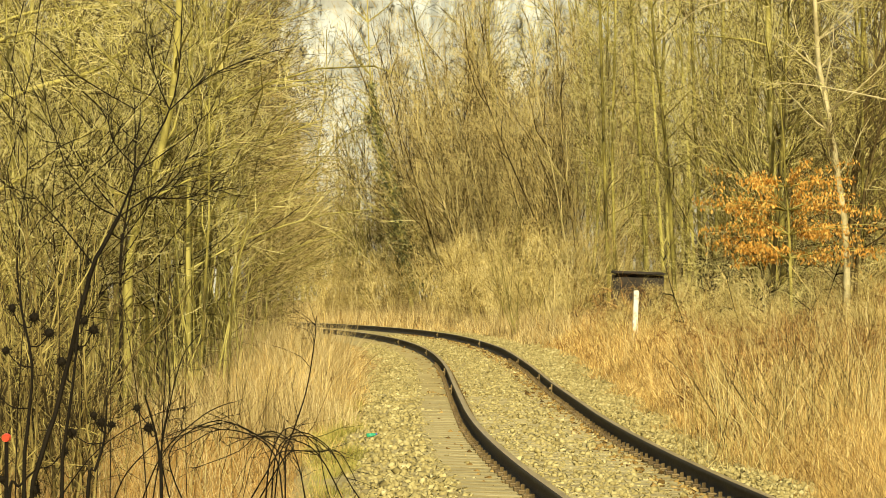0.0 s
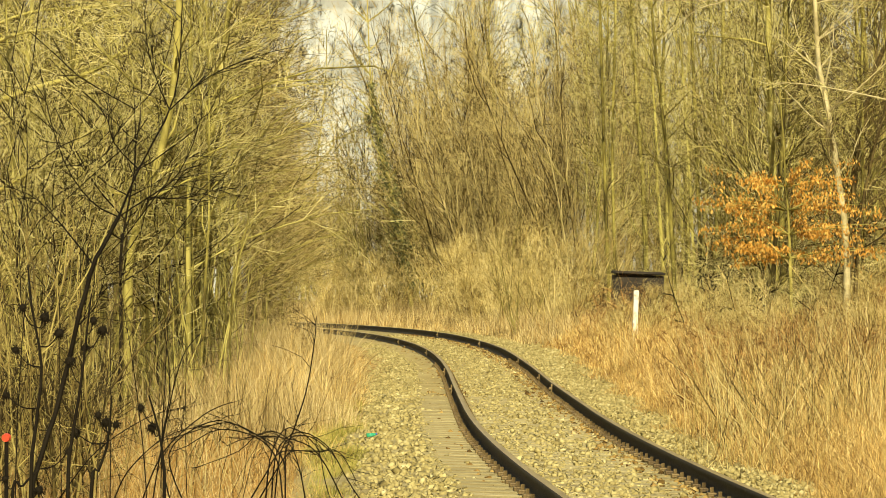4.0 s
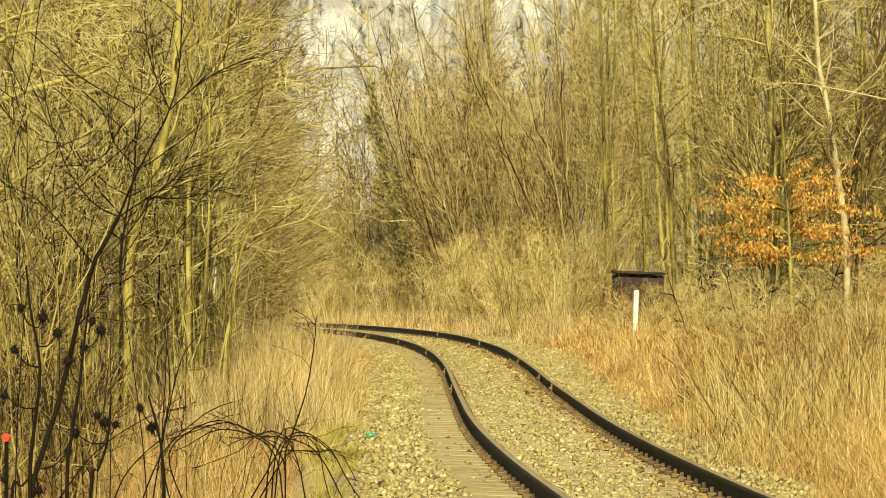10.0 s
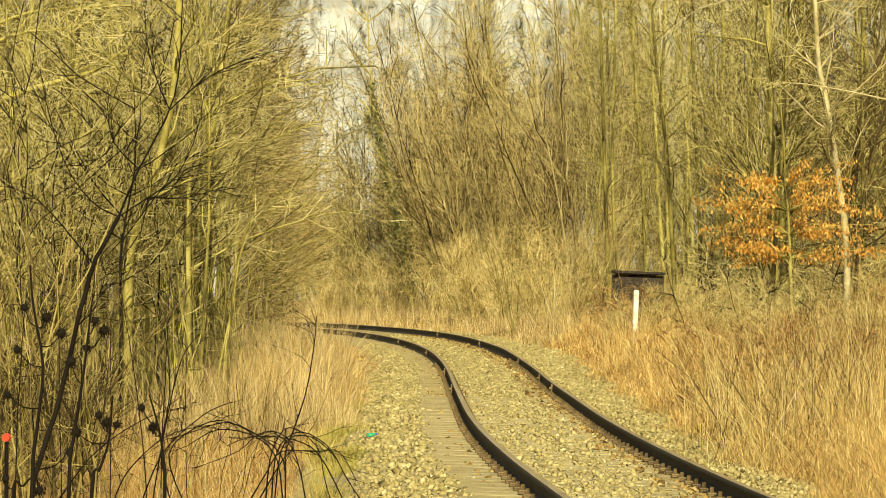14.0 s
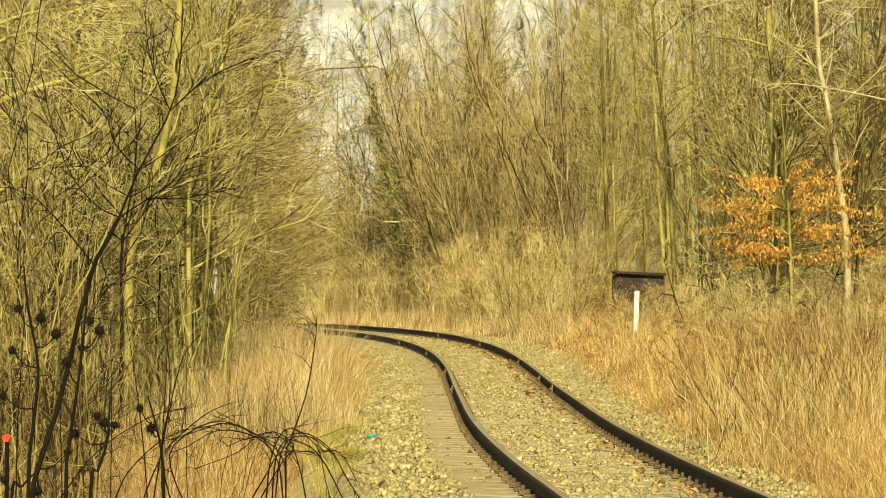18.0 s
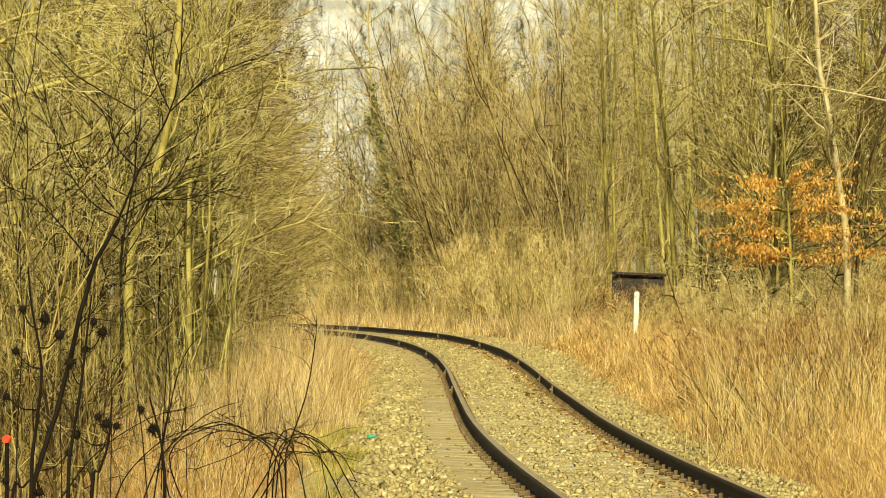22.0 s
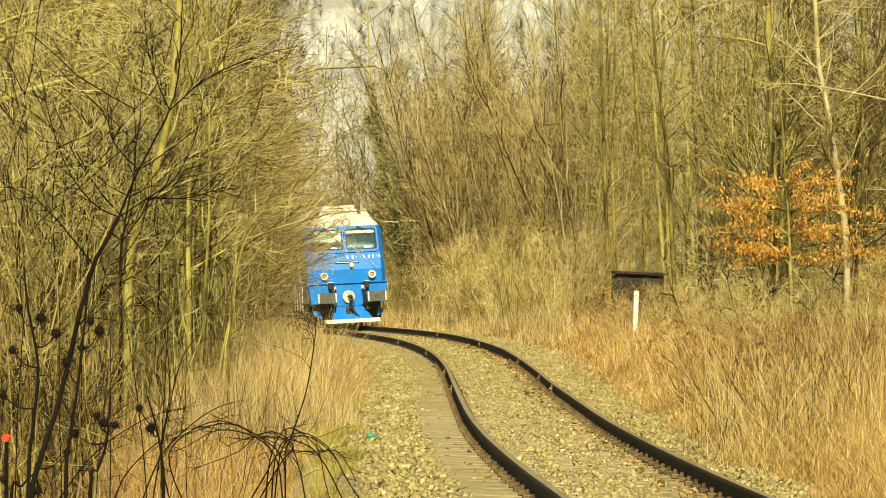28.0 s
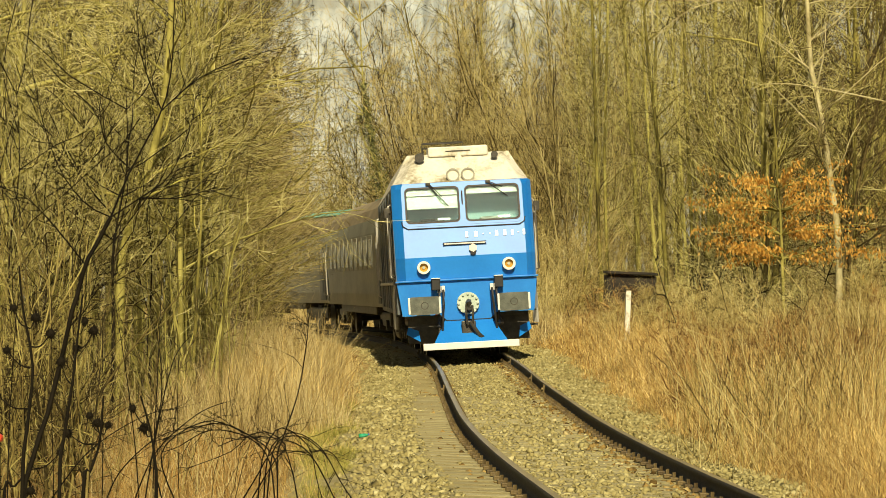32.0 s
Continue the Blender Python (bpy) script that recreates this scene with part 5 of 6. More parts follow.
# thick lit boughs that reach in over the wood's edge
leaner = tagged(new("bare_tree"), "leafless tree with long mossy boughs reaching over others", "tree", "bare trees along the line")
Y_B = 43.0
base_line = planted_line([(-70, 700), (-80, 400), (-60, 220), (-40, 60), (0, -120)], Y_B, 0.16, 0.08, 16)
boughs = [([(-60, 215), (0, 178), (80, 150), (160, 128), (205, 98), (270, 40), (320, -20)], 0.05), ([(-70, 380), (0, 335), (60, 300), (150, 240), (230, 205), (290, 195), (350, 150)], 0.032),
          ([(-80, 500), (0, 478), (60, 440), (110, 415), (150, 390), (200, 330)], 0.05), ([(-60, 100), (30, 60), (110, 50), (200, 30), (280, 0)], 0.03),
          ([(205, 98), (270, 88), (340, 86), (400, 92), (460, 80)], 0.02), ([(-50, 60), (60, 20), (180, 10), (260, -20)], 0.028), ([(160, 128), (220, 150), (300, 180), (390, 175), (470, 150), (560, 140)], 0.018),
          ([(150, 240), (260, 260), (330, 230), (400, 260), (470, 250), (560, 215)], 0.016)]
bough_lines = [(through_points([spot(a, b, Y_B + 0.6 * k) for a, b in f], 14), np.linspace(r, 0.008, 14)) for k, (f, r) in enumerate(boughs)]
tag_rods("trunk", [base_line] + bough_lines, "moss_bark", leaner, 7)
spray = []
for line, _ in bough_lines:
    twig_spray(rng, line, 34, 0.8, 0.03, 4, spray, 0.006)
tag_rods("crown", spray, "twig", leaner, 3)

# the thick sunlit trunk, its neighbours, and trunks painted dark to stand for shade
for pts, y, r, bark, label in (([(222, 700), (226, 560), (228, 460), (245, 400), (262, 340), (290, 250), (310, 120), (318, -40)], 41, 0.079, "moss_bark", "thick mossy trunk of a leafless tree in sun"),
                               ([(205, 700), (207, 560), (210, 450), (200, 330), (205, 200), (190, 60), (180, -60)], 50.5, 0.075, "moss_bark", "leafless tree with a slightly crooked mossy trunk"),
                               ([(330, 690), (322, 480), (318, 260), (322, 60), (322, -60)], 55, 0.06, "moss_bark", "straight slim leafless tree with mossy bark"),
                               ([(85, 700), (100, 520), (130, 380), (160, 250)], 47, 0.05, "moss_bark", "slim leaning leafless tree with yellow-green bark"),
                               ([(12, 720), (30, 520), (45, 300), (50, 100), (60, -40)], 48, 0.06, "moss_bark", "slim leafless tree with yellow-green bark"),
                               ([(212, 720), (214, 600), (213, 480), (222, 390), (240, 280), (236, 150)], 40.5, 0.034, "dark_shaded_bark", "leafless trunk painted dark for the shade beside a lit one"),
                               ([(28, 740), (34, 600), (30, 450), (48, 300), (40, 120)], 40, 0.026, "dark_shaded_bark", "slim leafless trunk at the wood's edge, painted dark for shade"),
                               ([(75, 740), (84, 620), (98, 480), (92, 350), (110, 200)], 41, 0.024, "dark_shaded_bark", "slim leafless trunk at the wood's edge, painted dark for shade"),
                               ([(150, 740), (147, 600), (156, 470), (150, 330), (166, 190)], 41.5, 0.022, "dark_shaded_bark", "slim leafless trunk at the wood's edge, painted dark for shade"),
                               ([(282, 720), (276, 600), (283, 480), (278, 360), (292, 210)], 43, 0.024, "dark_shaded_bark", "slim leafless trunk at the wood's edge, painted dark for shade"),
                               ([(338, 700), (342, 580), (336, 460), (350, 330)], 46, 0.022, "dark_shaded_bark", "slim leafless trunk at the wood's edge, painted dark for shade"),
                               ([(300, 710), (294, 590), (300, 450), (309, 300), (305, 120)], 44, 0.036, "moss_bark", "slim leafless tree with yellow-green bark"),
                               ([(256, 720), (262, 600), (259, 470), (270, 330)], 44.5, 0.034, "moss_bark", "slim leafless tree with yellow-green bark"),
                               ([(1372, 560), (1370, 440), (1368, 300), (1362, 150), (1360, -40)], 62, 0.11, "moss_bark", "thick mossy trunk of a leafless tree in sun"),
                               ([(1388, 560), (1386, 440), (1382, 300), (1388, 150), (1392, -40)], 63, 0.09, "moss_bark", "mossy leafless tree close beside another"),
                               ([(1500, 560), (1495, 400), (1480, 290), (1466, 200), (1448, 100), (1440, -40)], 59.5, 0.075, "pale_bark", "pale smooth-barked leafless tree leaning slightly"),
                               ([(1196, 560), (1188, 400), (1178, 250), (1164, 130), (1150, -30)], 72, 0.06, "moss_bark", "slim leaning leafless tree with yellow-green bark"),
                               ([(1242, 560), (1238, 400), (1232, 250), (1226, 90), (1224, -30)], 74, 0.06, "moss_bark", "slim straight leafless tree with yellow-green bark"),
                               ([(1078, 520), (1074, 420), (1070, 300), (1066, 150), (1060, -30)], 88, 0.07, "moss_bark", "slim straight leafless tree with yellow-green bark"),
                               ([(1090, 520), (1086, 400), (1084, 250), (1088, 100), (1090, -30)], 90, 0.06, "moss_bark", "slim straight leafless tree with yellow-green bark")):
    t_ob = tagged(new("bare_tree"), label, "tree", "bare trees along the line")
    stem = planted_line(pts, y, r, r * (0.12 if bark == "dark_shaded_bark" else 0.5), 16)
    limbs_here, spray = [], []
    for i in range(7, 15):
        for _ in range(2):
            a = rng.uniform(0, 6.28)
            lm = bough(rng, stem[0][i], (np.cos(a), np.sin(a), rng.uniform(0.2, 1.2)), rng.uniform(0.8, 2.2), 5, 0.08, 0.14)
            limbs_here.append((lm, np.linspace(r * 0.25, 0.006, 5)))
            twig_spray(rng, lm, 8, 0.7, 0.06, 3, spray, 0.006)
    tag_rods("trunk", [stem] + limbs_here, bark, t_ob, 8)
    tag_rods("crown", spray, "twig", t_ob, 3)

# an old tree wrapped in ivy at the foot of the cliff, and a dark trunk that leans beside it
M["ivy"] = material("ivy_leaf", [(0.1, (0.04, 0.05, 0.015)), (0.5, (0.15, 0.16, 0.05)), (0.9, (0.34, 0.33, 0.12))], 3, 0.6, bump=0, island=0.8)
ivy_tree = tagged(new("ivy_clad_tree"), "leaning old tree wrapped in dark green ivy", "tree")
ivy_stem = planted_line([(728, 540), (716, 460), (702, 380), (680, 290), (662, 200), (654, 110), (650, 0)], 127, 0.11, 0.02, 18)
ivy_limbs, spray, leaf_v, leaf_f = [], [], [], []
for i in range(5, 17):
    for _ in range(3):
        a = rng.uniform(0, 6.28)
        lm = bough(rng, ivy_stem[0][i], (np.cos(a), np.sin(a), rng.uniform(0.3, 1.3)), rng.uniform(0.8, 2.4), 5, 0.03, 0.12)
        ivy_limbs.append((lm, np.linspace(0.035, 0.008, 5)))
        twig_spray(rng, lm, 8, 0.8, 0.03, 3, spray, 0.009)
for i in range(3800):
    u = rng.uniform(0.2, 0.8) * 17
    j = int(u)
    c = ivy_stem[0][j] + (ivy_stem[0][j + 1] - ivy_stem[0][j]) * (u - j)
    a = rng.uniform(0, 6.28)
    c = c + np.array((np.cos(a), np.sin(a), 0)) * abs(rng.normal(0.15, 0.55)) * (1.25 - u / 17) * (0.6 + 0.4 * math.sin(u * 2.3)) + rng.normal(0, 0.05, 3)
    d1, d2 = rng.normal(0, 1, 3), rng.normal(0, 1, 3)
    d1, d2 = d1 * 0.055 / np.linalg.norm(d1), d2 * 0.05 / np.linalg.norm(d2)
    k = len(leaf_v)
    leaf_v += [c - d1, c + d2, c + d1, c - d2]
    leaf_f += [(k, k + 1, k + 2), (k, k + 2, k + 3)]
tag_rods("trunk", [ivy_stem] + ivy_limbs, "moss_bark", ivy_tree, 6)
tag_rods("crown", spray, "twig_brown", ivy_tree, 3)
child("ivy", tri_mesh("ivy", np.array(leaf_v), np.array(leaf_f)), M["ivy"], ivy_tree, "clinging dark green ivy leaves")
leaning = tagged(new("leaning_tree"), "dark leafless trunk leaning over the dry grass", "tree")
lean_stem = planted_line([(822, 540), (812, 488), (790, 440), (762, 395), (738, 352), (716, 290), (700, 200)], 121, 0.12, 0.012, 14)
spray = []
twig_spray(rng, lean_stem[0][4:], 40, 1.1, 0.05, 3, spray, 0.008)
tag_rods("trunk", [lean_stem], "brown_bark", leaning, 7)
tag_rods("crown", spray, "twig_brown", leaning, 3)

# pale arching branches of a tree that stands outside the view
outer = tagged(new("bare_tree"), "leafless tree with pale arching thin branches", "tree", "bare trees along the line")
outer_trunk = planted_line([(1660, 700), (1655, 400), (1650, 100), (1650, -150)], 46, 0.12, 0.07, 12)
arcs = [[(1655, 200), (1568, 176), (1470, 156), (1400, 147), (1360, 150)], [(1650, -120), (1400, -70), (1290, -2), (1240, 14), (1195, 45), (1170, 70)], [(1650, -150), (1300, -110), (1180, -10), (1168, 25), (1172, 60)],
        [(1655, 430), (1610, 380), (1580, 330)]]
arc_lines = [(through_points([spot(a, b, 46 + 0.4 * k) for a, b in f], 14), np.linspace(0.013, 0.006, 14)) for k, f in enumerate(arcs)]
tag_rods("trunk", [outer_trunk], "moss_bark", outer, 8)
for line in arc_lines:
    tag_rods("branch", [line], "pale_bark", outer, 6, "pale bare branch")
spray = []
for line, _ in arc_lines:
    twig_spray(rng, line[6:], 9, 0.6, 0.03, 2, spray, 0.005)
tag_rods("crown", spray, "twig", outer, 3)

# thin brown saplings on the near edge of the wood
M["sapling"] = material("sapling_bark", [(0.05, (0.008, 0.006, 0.003)), (0.4, (0.035, 0.026, 0.011)), (0.55, (0.17, 0.13, 0.045)), (0.9, (0.46, 0.39, 0.14))], 1.5, 0.8, bump=0.2, island=0.8, per_object=0.3, spec=0.12)
THIN = []
for s in range(6):
    r_ = np.random.default_rng(300 + s)
    ob = tagged(new("sapling"), "thin dark leafless sapling in rough grass", "sapling", "saplings before the wood")
    stems, spray = [], []
    for _ in range(3):
        line = bough(r_, (r_.normal(0, 0.12), r_.normal(0, 0.12), -0.1), (r_.normal(0, 0.18), r_.normal(0, 0.18), 1), r_.uniform(1.4, 3.2), 9, 0.03, 0.13)
        stems.append((line, np.linspace(0.014, 0.004, 9)))
        twig_spray(r_, line, 12, 0.45, 0.08, 2, spray, 0.0045)
    for stem in stems:
        tag_rods("stem", [stem], "sapling", ob)
    tagged(tag_rods("crown", spray, "sapling", ob, 3), kind="stuff")
    THIN.append(ob)
for i in range(42):
    y = place_rng.uniform(22, 44)
    px = 330 * place_rng.uniform(0, 1) ** 1.4 - 30
    px = px * 0.55 if y < 31 else px
    stand(THIN, (px - 784) * y / F_PX, y, 0.85, 1.5)

SHOOTS = []
for s in range(4):
    r_ = np.random.default_rng(340 + s)
    ob = tagged(new("sapling"), "cluster of slim upright mossy shoots at the wood's edge", "sapling", "shoots at the wood's edge")
    spray = []
    for _ in range(4):
        line = bough(r_, (r_.normal(0, 0.2), r_.normal(0, 0.2), -0.1), (r_.normal(0, 0.12), r_.normal(0, 0.12), 1), r_.uniform(2.2, 4.2), 9, 0.05, 0.07)
        tag_rods("stem", [(line, np.linspace(0.017, 0.005, 9))], "moss_bark", ob)
        twig_spray(r_, line, 8, 0.45, 0.08, 2, spray, 0.005)
    tagged(tag_rods("crown", spray, "twig", ob, 3), kind="stuff")
    SHOOTS.append(ob)
for i in range(16):
    y = place_rng.uniform(40, 56)
    stand(SHOOTS, (place_rng.uniform(262, 415) - 784) * y / F_PX, y, 0.9, 2)
for i in range(10):
    y = place_rng.uniform(31, 40)
    stand(SHOOTS, (-8 + 19 * i - 784) * y / F_PX, y, 0.5, 3)

# fallen and leaning boughs on the bank
BOUGHS = [(58, 0.012, "straw_twig", [(1330, 402), (1380, 448), (1425, 505), (1470, 560)]), (58.5, 0.010, "straw_twig", [(1270, 470), (1300, 522), (1345, 568)]),
          (56, 0.010, "straw_twig", [(1510, 490), (1545, 515), (1580, 530)]),
          (47, 0.009, "twig_edge", [(1222, 580), (1280, 600), (1320, 602), (1362, 626)]), (38, 0.009, "twig_edge", [(1262, 768), (1300, 715), (1350, 668), (1400, 640), (1470, 612)]),
          (37, 0.007, "twig_edge", [(1290, 790), (1340, 730), (1395, 690), (1440, 668)]), (34, 0.007, "straw_twig", [(1445, 765), (1465, 795), (1485, 828)]),
          (60, 0.012, "straw_twig", [(1555, 590), (1530, 500), (1505, 420), (1490, 350)])]
for y, r_, bark, c in BOUGHS:
    line = through_points([spot(a, b, y) for a, b in c], 12)
    ends = [line[0], line[-1]]
    low = min(ends, key=lambda p: p[2])
    foot = np.array((low[0], y + 0.1, floor_at(low[0], y) - 0.05))
    line = np.concatenate([line, [foot]]) if low is ends[1] else np.concatenate([[foot], line])
    ob = tagged(new("fallen_branch"), "thin bare branch leaning in the dry grass of the bank", "branch", "fallen branches on the bank")
    tag_rods("stem", [(line, np.linspace(r_, r_ * 0.5, len(line)))], bark, ob)
    spray = []
    twig_spray(rng, line[2:-1], 9, 0.4, 0.05, 1, spray, r_ * 0.4)
    tagged(tag_rods("fine_growth", spray, bark, ob, 3), kind="stuff")

# dark stalks standing before the wood
for px, top, y, r_ in ((26, 520, 21, 0.006), (70, 430, 24, 0.007), (112, 520, 22, 0.005), (150, 430, 25, 0.007), (196, 560, 23, 0.005), (262, 500, 24, 0.006), (284, 470, 25, 0.006), (330, 620, 23, 0.004)):
    foot, tip = spot(px, 890, y), spot(px + rng.normal(8, 22), top, y)
    foot.z = floor_at(foot.x, y) - 0.05
    way = np.array(tip - foot)
    line = bough(rng, tuple(foot), tuple(way), float(np.linalg.norm(way)), 12, 0.01, 0.02)
    ob = tagged(new("dry_weed"), "tall dark dry weed stalk with thin side twigs", "weed", "dark stalks before the wood")
    tag_rods("stalk", [(line, np.linspace(r_, r_ * 0.4, 12))], "dark_shaded_bark", ob)
    spray = []
    twig_spray(rng, line[3:], 5, 0.25, 0.05, 1, spray, 0.002)
    tagged(tag_rods("side_growth", spray, "brown_bark", ob, 3), kind="stuff")

# arching brambles
bramble = tagged(new("bramble"), "arching dark leafless bramble canes over dry grass", "bramble")
Y_R = 19.0
CANES = [[(500, 880), (492, 820), (470, 785), (430, 765), (380, 762), (330, 790), (300, 800)], [(505, 880), (500, 810), (455, 770), (400, 748), (340, 765), (290, 780)],
         [(480, 900), (490, 800), (530, 765), (580, 790), (610, 840), (640, 890)], [(485, 900), (500, 790), (545, 772), (590, 805), (615, 850), (650, 900)],
         [(470, 890), (480, 805), (510, 757), (560, 790), (575, 850), (590, 900)], [(440, 890), (470, 840), (498, 800), (560, 800), (600, 800), (630, 850)],
         [(455, 890), (500, 815), (520, 790), (490, 765), (455, 770), (420, 800), (340, 830)], [(330, 900), (300, 800), (380, 745), (455, 770), (520, 800)],
         [(250, 890), (290, 800), (360, 735), (410, 712)], [(200, 890), (230, 830), (300, 770), (390, 750)], [(300, 880), (285, 800), (300, 700), (295, 610), (280, 560)],
         [(270, 890), (290, 770), (320, 640), (355, 590)], [(505, 800), (540, 700), (556, 610), (560, 560)], [(540, 880), (530, 830), (515, 790), (480, 762)],
         [(610, 890), (560, 800), (500, 775), (440, 775), (400, 790)], [(100, 890), (170, 800), (260, 740), (330, 720)]]
for k, c in enumerate(CANES):
    y = Y_R + 0.09 * k - 0.6
    line = through_points([spot(a, b, y) for a, b in c], 18)
    low = Vector((line[0][0], y, floor_at(line[0][0], y) - 0.1))
    line = np.concatenate([[tuple(low)], line])
    cane = tag_rods("cane", [(line, np.linspace(0.005, 0.0022, len(line)))], "dark_shaded_bark", bramble)
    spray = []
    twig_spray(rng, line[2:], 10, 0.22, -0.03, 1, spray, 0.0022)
    tagged(tag_rods("thorny_growth", spray, "dark_shaded_bark", cane, 3), kind="stuff")

# burdocks whose dry burrs hang before the wood
def burr_mesh(seed):
    r_ = np.random.default_rng(seed)
    bm = bmesh.new()
    bmesh.ops.create_icosphere(bm, subdivisions=2, radius=0.0125)
    for _ in range(60):
        d = Vector(r_.normal(0, 1, 3)).normalized()
        rod(d * 0.01, d * r_.uniform(0.019, 0.026), 0.0013, 0.0003, 3, bm, False)
    me = bpy.data.meshes.new("burr")
    bm.to_mesh(me)
    bm.free()
    return me


BURR = [burr_mesh(k) for k in range(3)]
Y_D = 11.0
BURDOCKS = [([(52, 880), (60, 760), (70, 650), (52, 545), (45, 470)], [(36, 545), (75, 562), (24, 620), (101, 590), (8, 700)]),
            ([(118, 880), (125, 780), (140, 680), (150, 590), (158, 520)], [(162, 568), (178, 585), (147, 616), (120, 640)]),
            ([(160, 890), (175, 830), (190, 780), (196, 700)], [(172, 735), (186, 748), (204, 752), (133, 766)]),
            ([(290, 890), (288, 820), (280, 765), (262, 700)], [(248, 722), (268, 757)]),
            ([(20, 900), (40, 860), (70, 830)], [(8, 848), (68, 868), (120, 800)])]
burdocks = []
for k, (stalk, burrs) in enumerate(BURDOCKS):
    y = Y_D + 0.25 * k
    first = spot(*stalk[0], y)
    foot = Vector((first.x, y, floor_at(first.x, y)))
    ob = tagged(new("burdock"), "dry dark burdock with round spiky burrs", "weed", "burdocks before the wood")
    ob.location = foot
    places = [Vector((0, 0, -0.05))] + [spot(a, b, y) - foot for a, b in stalk]
    line = through_points(places, 16)
    tag_rods("stalk", [(line, np.linspace(0.0085, 0.003, 16))], "dark_shaded_bark", ob)
    for i, (a, b) in enumerate(burrs):
        p = np.array(spot(a, b, y + 0.03 * i) - foot)
        below = [q for q in line if q[2] < p[2] - 0.02] or [line[0]]
        q = min(below, key=lambda v_: abs(v_[0] - p[0]) + 0.6 * abs(v_[2] - p[2]))
        mid = (p + q) / 2 + np.array((0, 0, -0.02))
        br = tag_rods("side_stalk", [(through_points([q, mid, p], 7), np.linspace(0.003, 0.0018, 7))], "dark_shaded_bark", ob)
        burr = child("burr", BURR[i % 3], M["dark_shaded_bark"], br, "dark spiky seed burr")
        burr.location = p
        burr.scale = (1.35 if i % 2 else 1.05,) * 3
    burdocks.append((ob, foot, k))

# ---- the kilometre post, the old box and litter ----
post_at = spot(1122, 560, 66)
post = tagged(new("marker_post"), "weathered white concrete marker post in dry grass", "marker post")
gz = floor_at(post_at.x, 66)
post.location = (post_at.x, 66, gz)
top = EYE.z - (515 - 511.2) * 66 / F_PX - gz
M["post"] = material("weathered_white_concrete", [(0.3, (0.22, 0.17, 0.09)), (0.42, (0.5, 0.46, 0.36)), (0.55, (0.74, 0.71, 0.63)), (0.85, (0.82, 0.8, 0.74))], 5, 0.9, bump=0.5, stretch=(1, 1, 0.7), fine=5)
part("shaft", box(-0.052, 0.052, -0.052, 0.052, -0.2, top - 0.012, 0.01), M["post"], post)
part("cap", box(-0.05, 0.054, -0.05, 0.05, top - 0.012, top + 0.008, 0.012), M["post"], post)
post.rotation_euler = (0, radians(2), radians(4))

M["old_wood"] = material("old_dark_wood", [(0.2, (0.012, 0.01, 0.008)), (0.6, (0.035, 0.028, 0.02)), (0.9, (0.1, 0.08, 0.05))], 4, 0.9, bump=0.5, stretch=(1, 1, 4))
box_at = spot(1127, 550, 73)
hut = tagged(new("old_sleeper_stack"), "dark weathered timber box with a flat lid in the undergrowth", "timber box")
bz = floor_at(box_at.x, 73)
hut.rotation_euler = (0, radians(2), radians(6))
hut.location = (box_at.x, 73, bz)
ht = EYE.z + (511.2 - 481) * 73 / F_PX - bz
for k in range(4):
    z0 = 0.3 + (ht - 0.4) / 4 * k
    plank = part("plank", box(-0.58 + 0.05 * (k % 2), 0.55 - 0.06 * (k % 3), -0.25 + 0.01 * k, -0.2 + 0.01 * k, z0, z0 + (ht - 0.4) / 4 - 0.03, 0.012), M["old_wood"], hut)
    plank.matrix_basis = pose(0, 0, 0, 0, (0.8, -0.5, 1.1, -0.9)[k], 0)
for y0, x0, x1, up in ((-0.34, -0.62, 0.5, 0.0), (-0.09, -0.55, 0.61, -0.012), (0.16, -0.6, 0.57, 0.006)):
    part("lid_board", box(x0, x1, y0, y0 + 0.235, ht - 0.06 + up, ht + up, 0.014), M["old_wood"], hut, "dark rotten lid board").matrix_basis = pose(0, 0, 0, 0, 40 * up, 0)
part("back_board", box(-0.56, 0.53, -0.14, -0.1, 0.15, ht - 0.075, 0.006), M["old_wood"], hut)
for sx in (-0.55, 0.5):
    part("corner_post", box(sx - 0.05, sx + 0.05, -0.19, 0.25, 0, ht - 0.09, 0.01), M["old_wood"], hut)

bottle = tagged(new("plastic_bottle"), "crushed blue-green plastic bottle on the ballast edge", "bottle", "litter")
M["bottle"] = material("bottle_plastic", [(0.3, (0.02, 0.28, 0.12)), (0.6, (0.04, 0.42, 0.26)), (0.8, (0.35, 0.62, 0.55))], 12, 0.2, bump=0.1)
M["cap_blue"] = material("bottle_cap_plastic", [(0.3, (0.02, 0.07, 0.4)), (0.7, (0.04, 0.1, 0.55))], 12, 0.35, bump=0)
by = 32.5
bp = spot(654, 784, by)
bottle.scale = (0.62, 0.62, 0.62)
bottle.location = (bp.x + 0.02, by, floor_at(bp.x, by) + 0.1)
bm = bmesh.new()
rod((-0.08, 0, 0), (0.03, 0.02, 0.01), 0.035, 0.03, 12, bm)
rod((0.03, 0.02, 0.01), (0.07, 0.03, 0.02), 0.03, 0.014, 12, bm)
part("flask", bm, M["bottle"], bottle, smooth=True)
part("cap", rod((0.07, 0.03, 0.02), (0.09, 0.034, 0.025), 0.016, n=10), M["cap_blue"], bottle)

stake = tagged(new("marker_stake"), "short stake with a red painted head", "stake")
M["red"] = material("red_plastic", [(0.3, (0.6, 0.03, 0.015)), (0.7, (0.8, 0.07, 0.03))], 9, 0.4, bump=0)
sp = spot(12, 775, 17)
stake.location = (sp.x, 17, floor_at(sp.x, 17))
sh = sp.z - stake.location.z
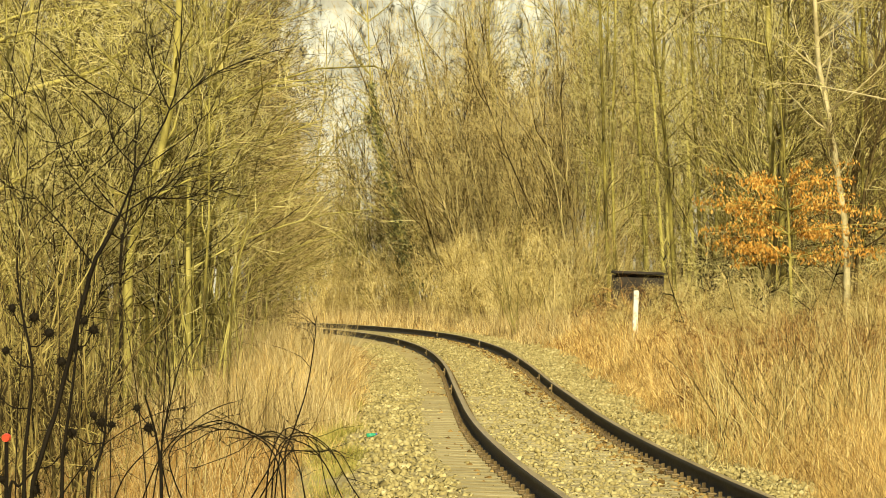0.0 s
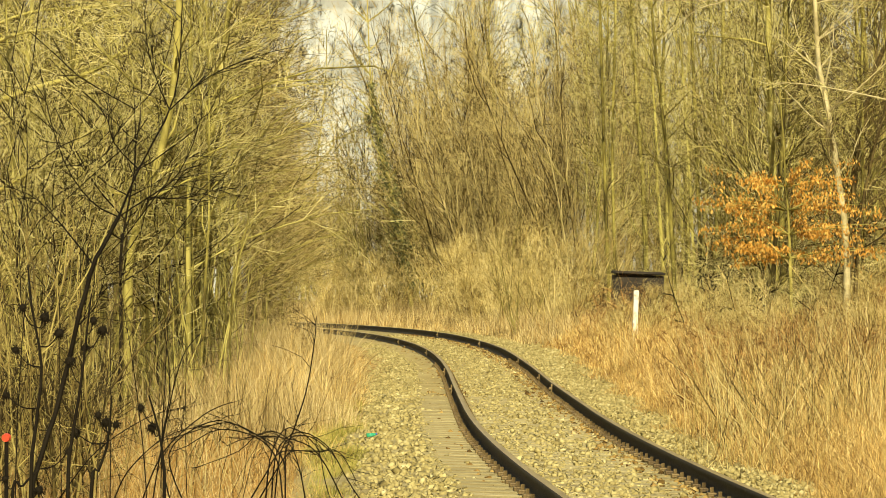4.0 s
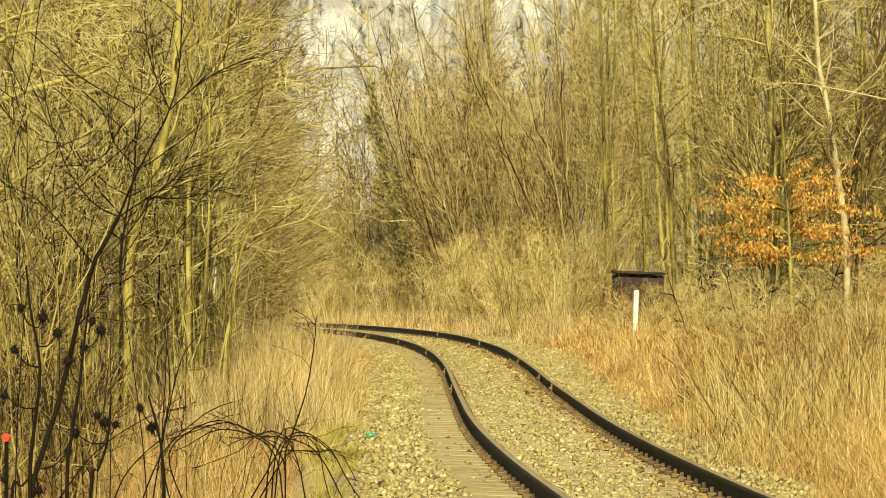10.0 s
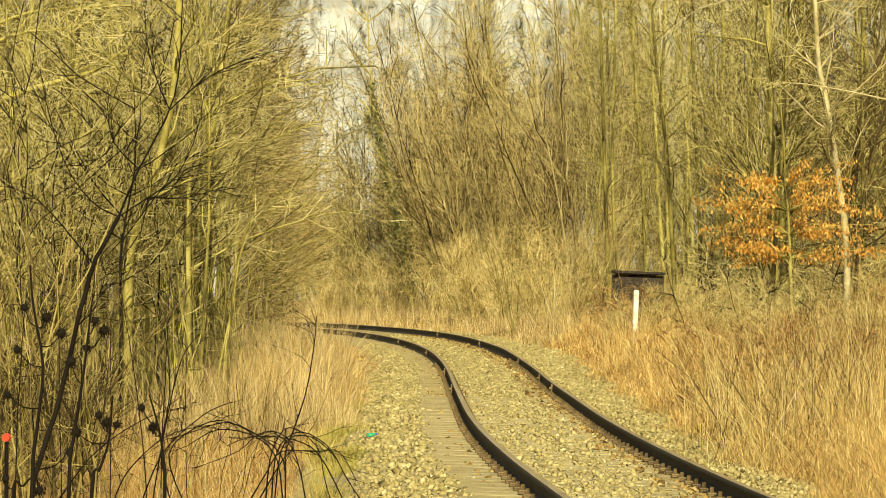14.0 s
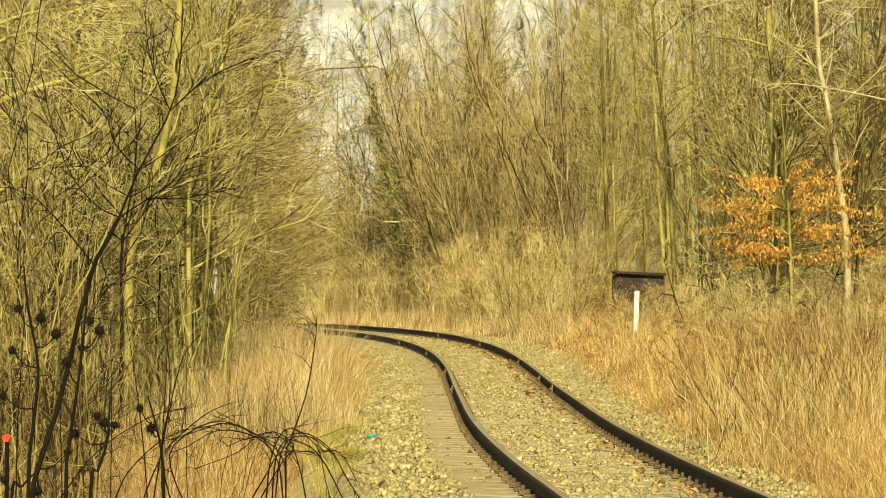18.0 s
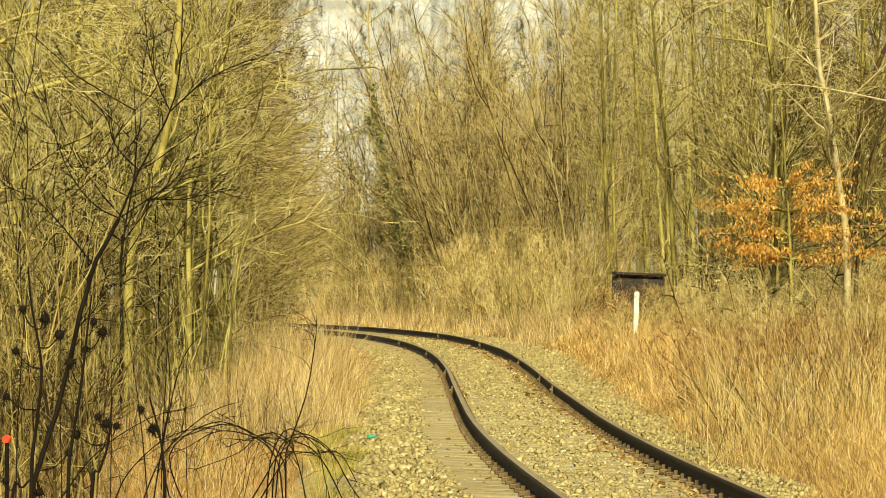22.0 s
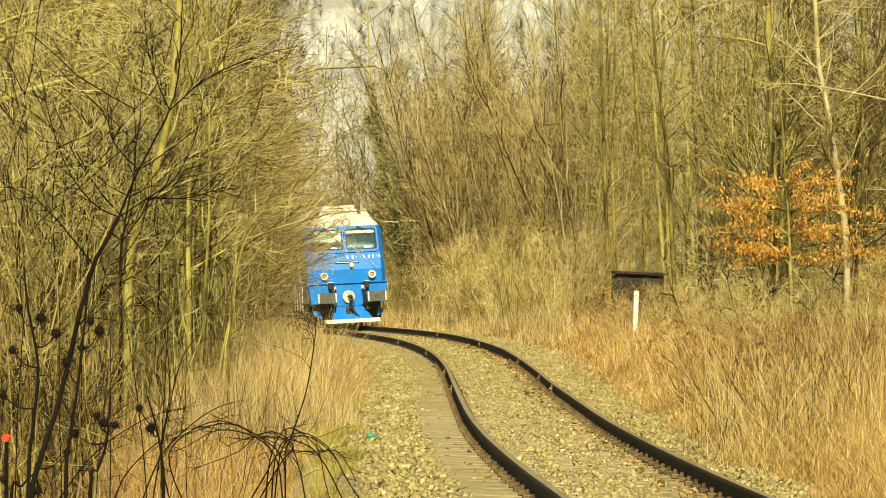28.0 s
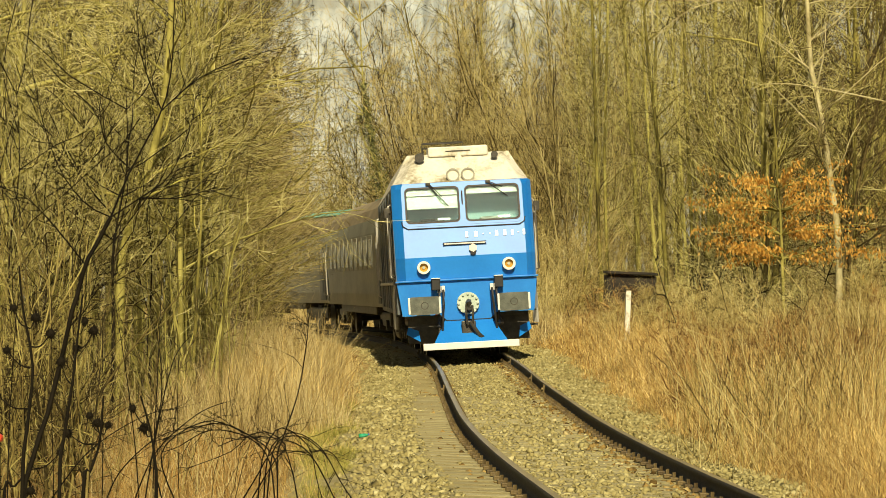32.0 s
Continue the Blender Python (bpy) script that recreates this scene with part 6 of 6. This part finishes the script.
part("stick", box(-0.01, 0.01, -0.01, 0.01, -0.1, sh - 0.02, 0.003), M["dark_shaded_bark"], stake)
part("head", rod((-0.004, -0.02, sh), (0.0, 0.02, sh), 0.02, 0.024, 12), M["red"], stake, "round red head")

# ---- the young beech that kept its withered leaves ----
beech = tagged(new("young_beech"), "young beech with clinging orange withered leaves", "tree")
rng = np.random.default_rng(91)
stem = planted_line([(1400, 560), (1398, 450), (1392, 340), (1385, 230), (1380, 150)], 58, 0.04, 0.012, 14)
arms, leaf_v, leaf_f = [], [], []
for i in range(70):
    f = 0.38 + 0.28 * rng.uniform(0, 1)
    p = stem[0][int(f * 13)]
    a = rng.uniform(0, 6.28)
    arm = bough(rng, p, (np.cos(a), np.sin(a) * 0.6, 0.3), rng.uniform(0.7, 2.0), 6, -0.07, 0.07)
    arms.append((arm, np.linspace(0.012, 0.003, 6)))
    for _ in range(int(rng.uniform(15, 110))):
        g = rng.uniform(0.25, 1) * 5
        j = min(int(g), 4)
        c = arm[j] + (arm[j + 1] - arm[j]) * (g - j) + rng.normal(0, 0.05, 3)
        u = rng.normal(0, 1, 3)
        u[2] = -abs(u[2]) - 1.2
        u *= rng.uniform(0.055, 0.1) / np.linalg.norm(u)
        w = np.cross(u, rng.normal(0, 1, 3))
        w *= 0.017 / (np.linalg.norm(w) + 1e-9)
        n_ = np.cross(u, w)
        n_ *= 0.008 / (np.linalg.norm(n_) + 1e-9)
        k = len(leaf_v)
        leaf_v += [c, c + u * 0.5 + w + n_, c + u, c + u * 0.5 - w + n_]
        leaf_f += [(k, k + 1, k + 2), (k, k + 2, k + 3)]
tag_rods("trunk", [stem], "moss_bark", beech, 6)
tagged(tag_rods("branchwork", arms, "moss_bark", beech, 4), kind="stuff")
child("leaves", tri_mesh("leaves", np.array(leaf_v), np.array(leaf_f)), M["orange_leaf"], beech, "orange withered leaves")


# ---- what moves ----
def motions():
    times = [0, 4, 8, 12, 16, 20, 22, 24, 25, 26, 26.5, 27, 27.5, 28, 28.5, 29, 29.5, 30, 30.5, 31, 31.5, 32]

    def along(t):
        return 108.2 - 11.95 * (t - 27.5)
    walk(loco, [(t, lay(along(t), 8.8, 3.6)) for t in times])
    walk(coach, [(t, lay(along(t) + 17.0, 16.8, 4.0)) for t in times])
    walk(coach_behind, [(t, lay(along(t) + 41.6, 16.8, 4.0)) for t in times])

    # the burdocks nod in the wind
    sway = [(0, -6), (1, -2), (2, -1.5), (3, 3.5), (3.5, 2.5), (6, 1), (8, 1), (10, 0.5), (12, 3), (13, 4.5), (14, 3), (14.5, 2), (17, -1.5), (18, -1.5), (19, -2.5),
            (20, -1.5), (21, -1.5), (22, 1.5), (23, -4), (24, -4), (25, -3), (28, -1), (29, -1), (30, -2), (31, -1), (32, 1)]
    for ob, foot, k in burdocks:
        give = (1.0, 0.9, 0.55, 0.5, 0.5)[k] * 0.16
        walk(ob, [(t, pose(*foot, 0.3 * give * a, give * a, 0)) for t, a in sway])


motions()
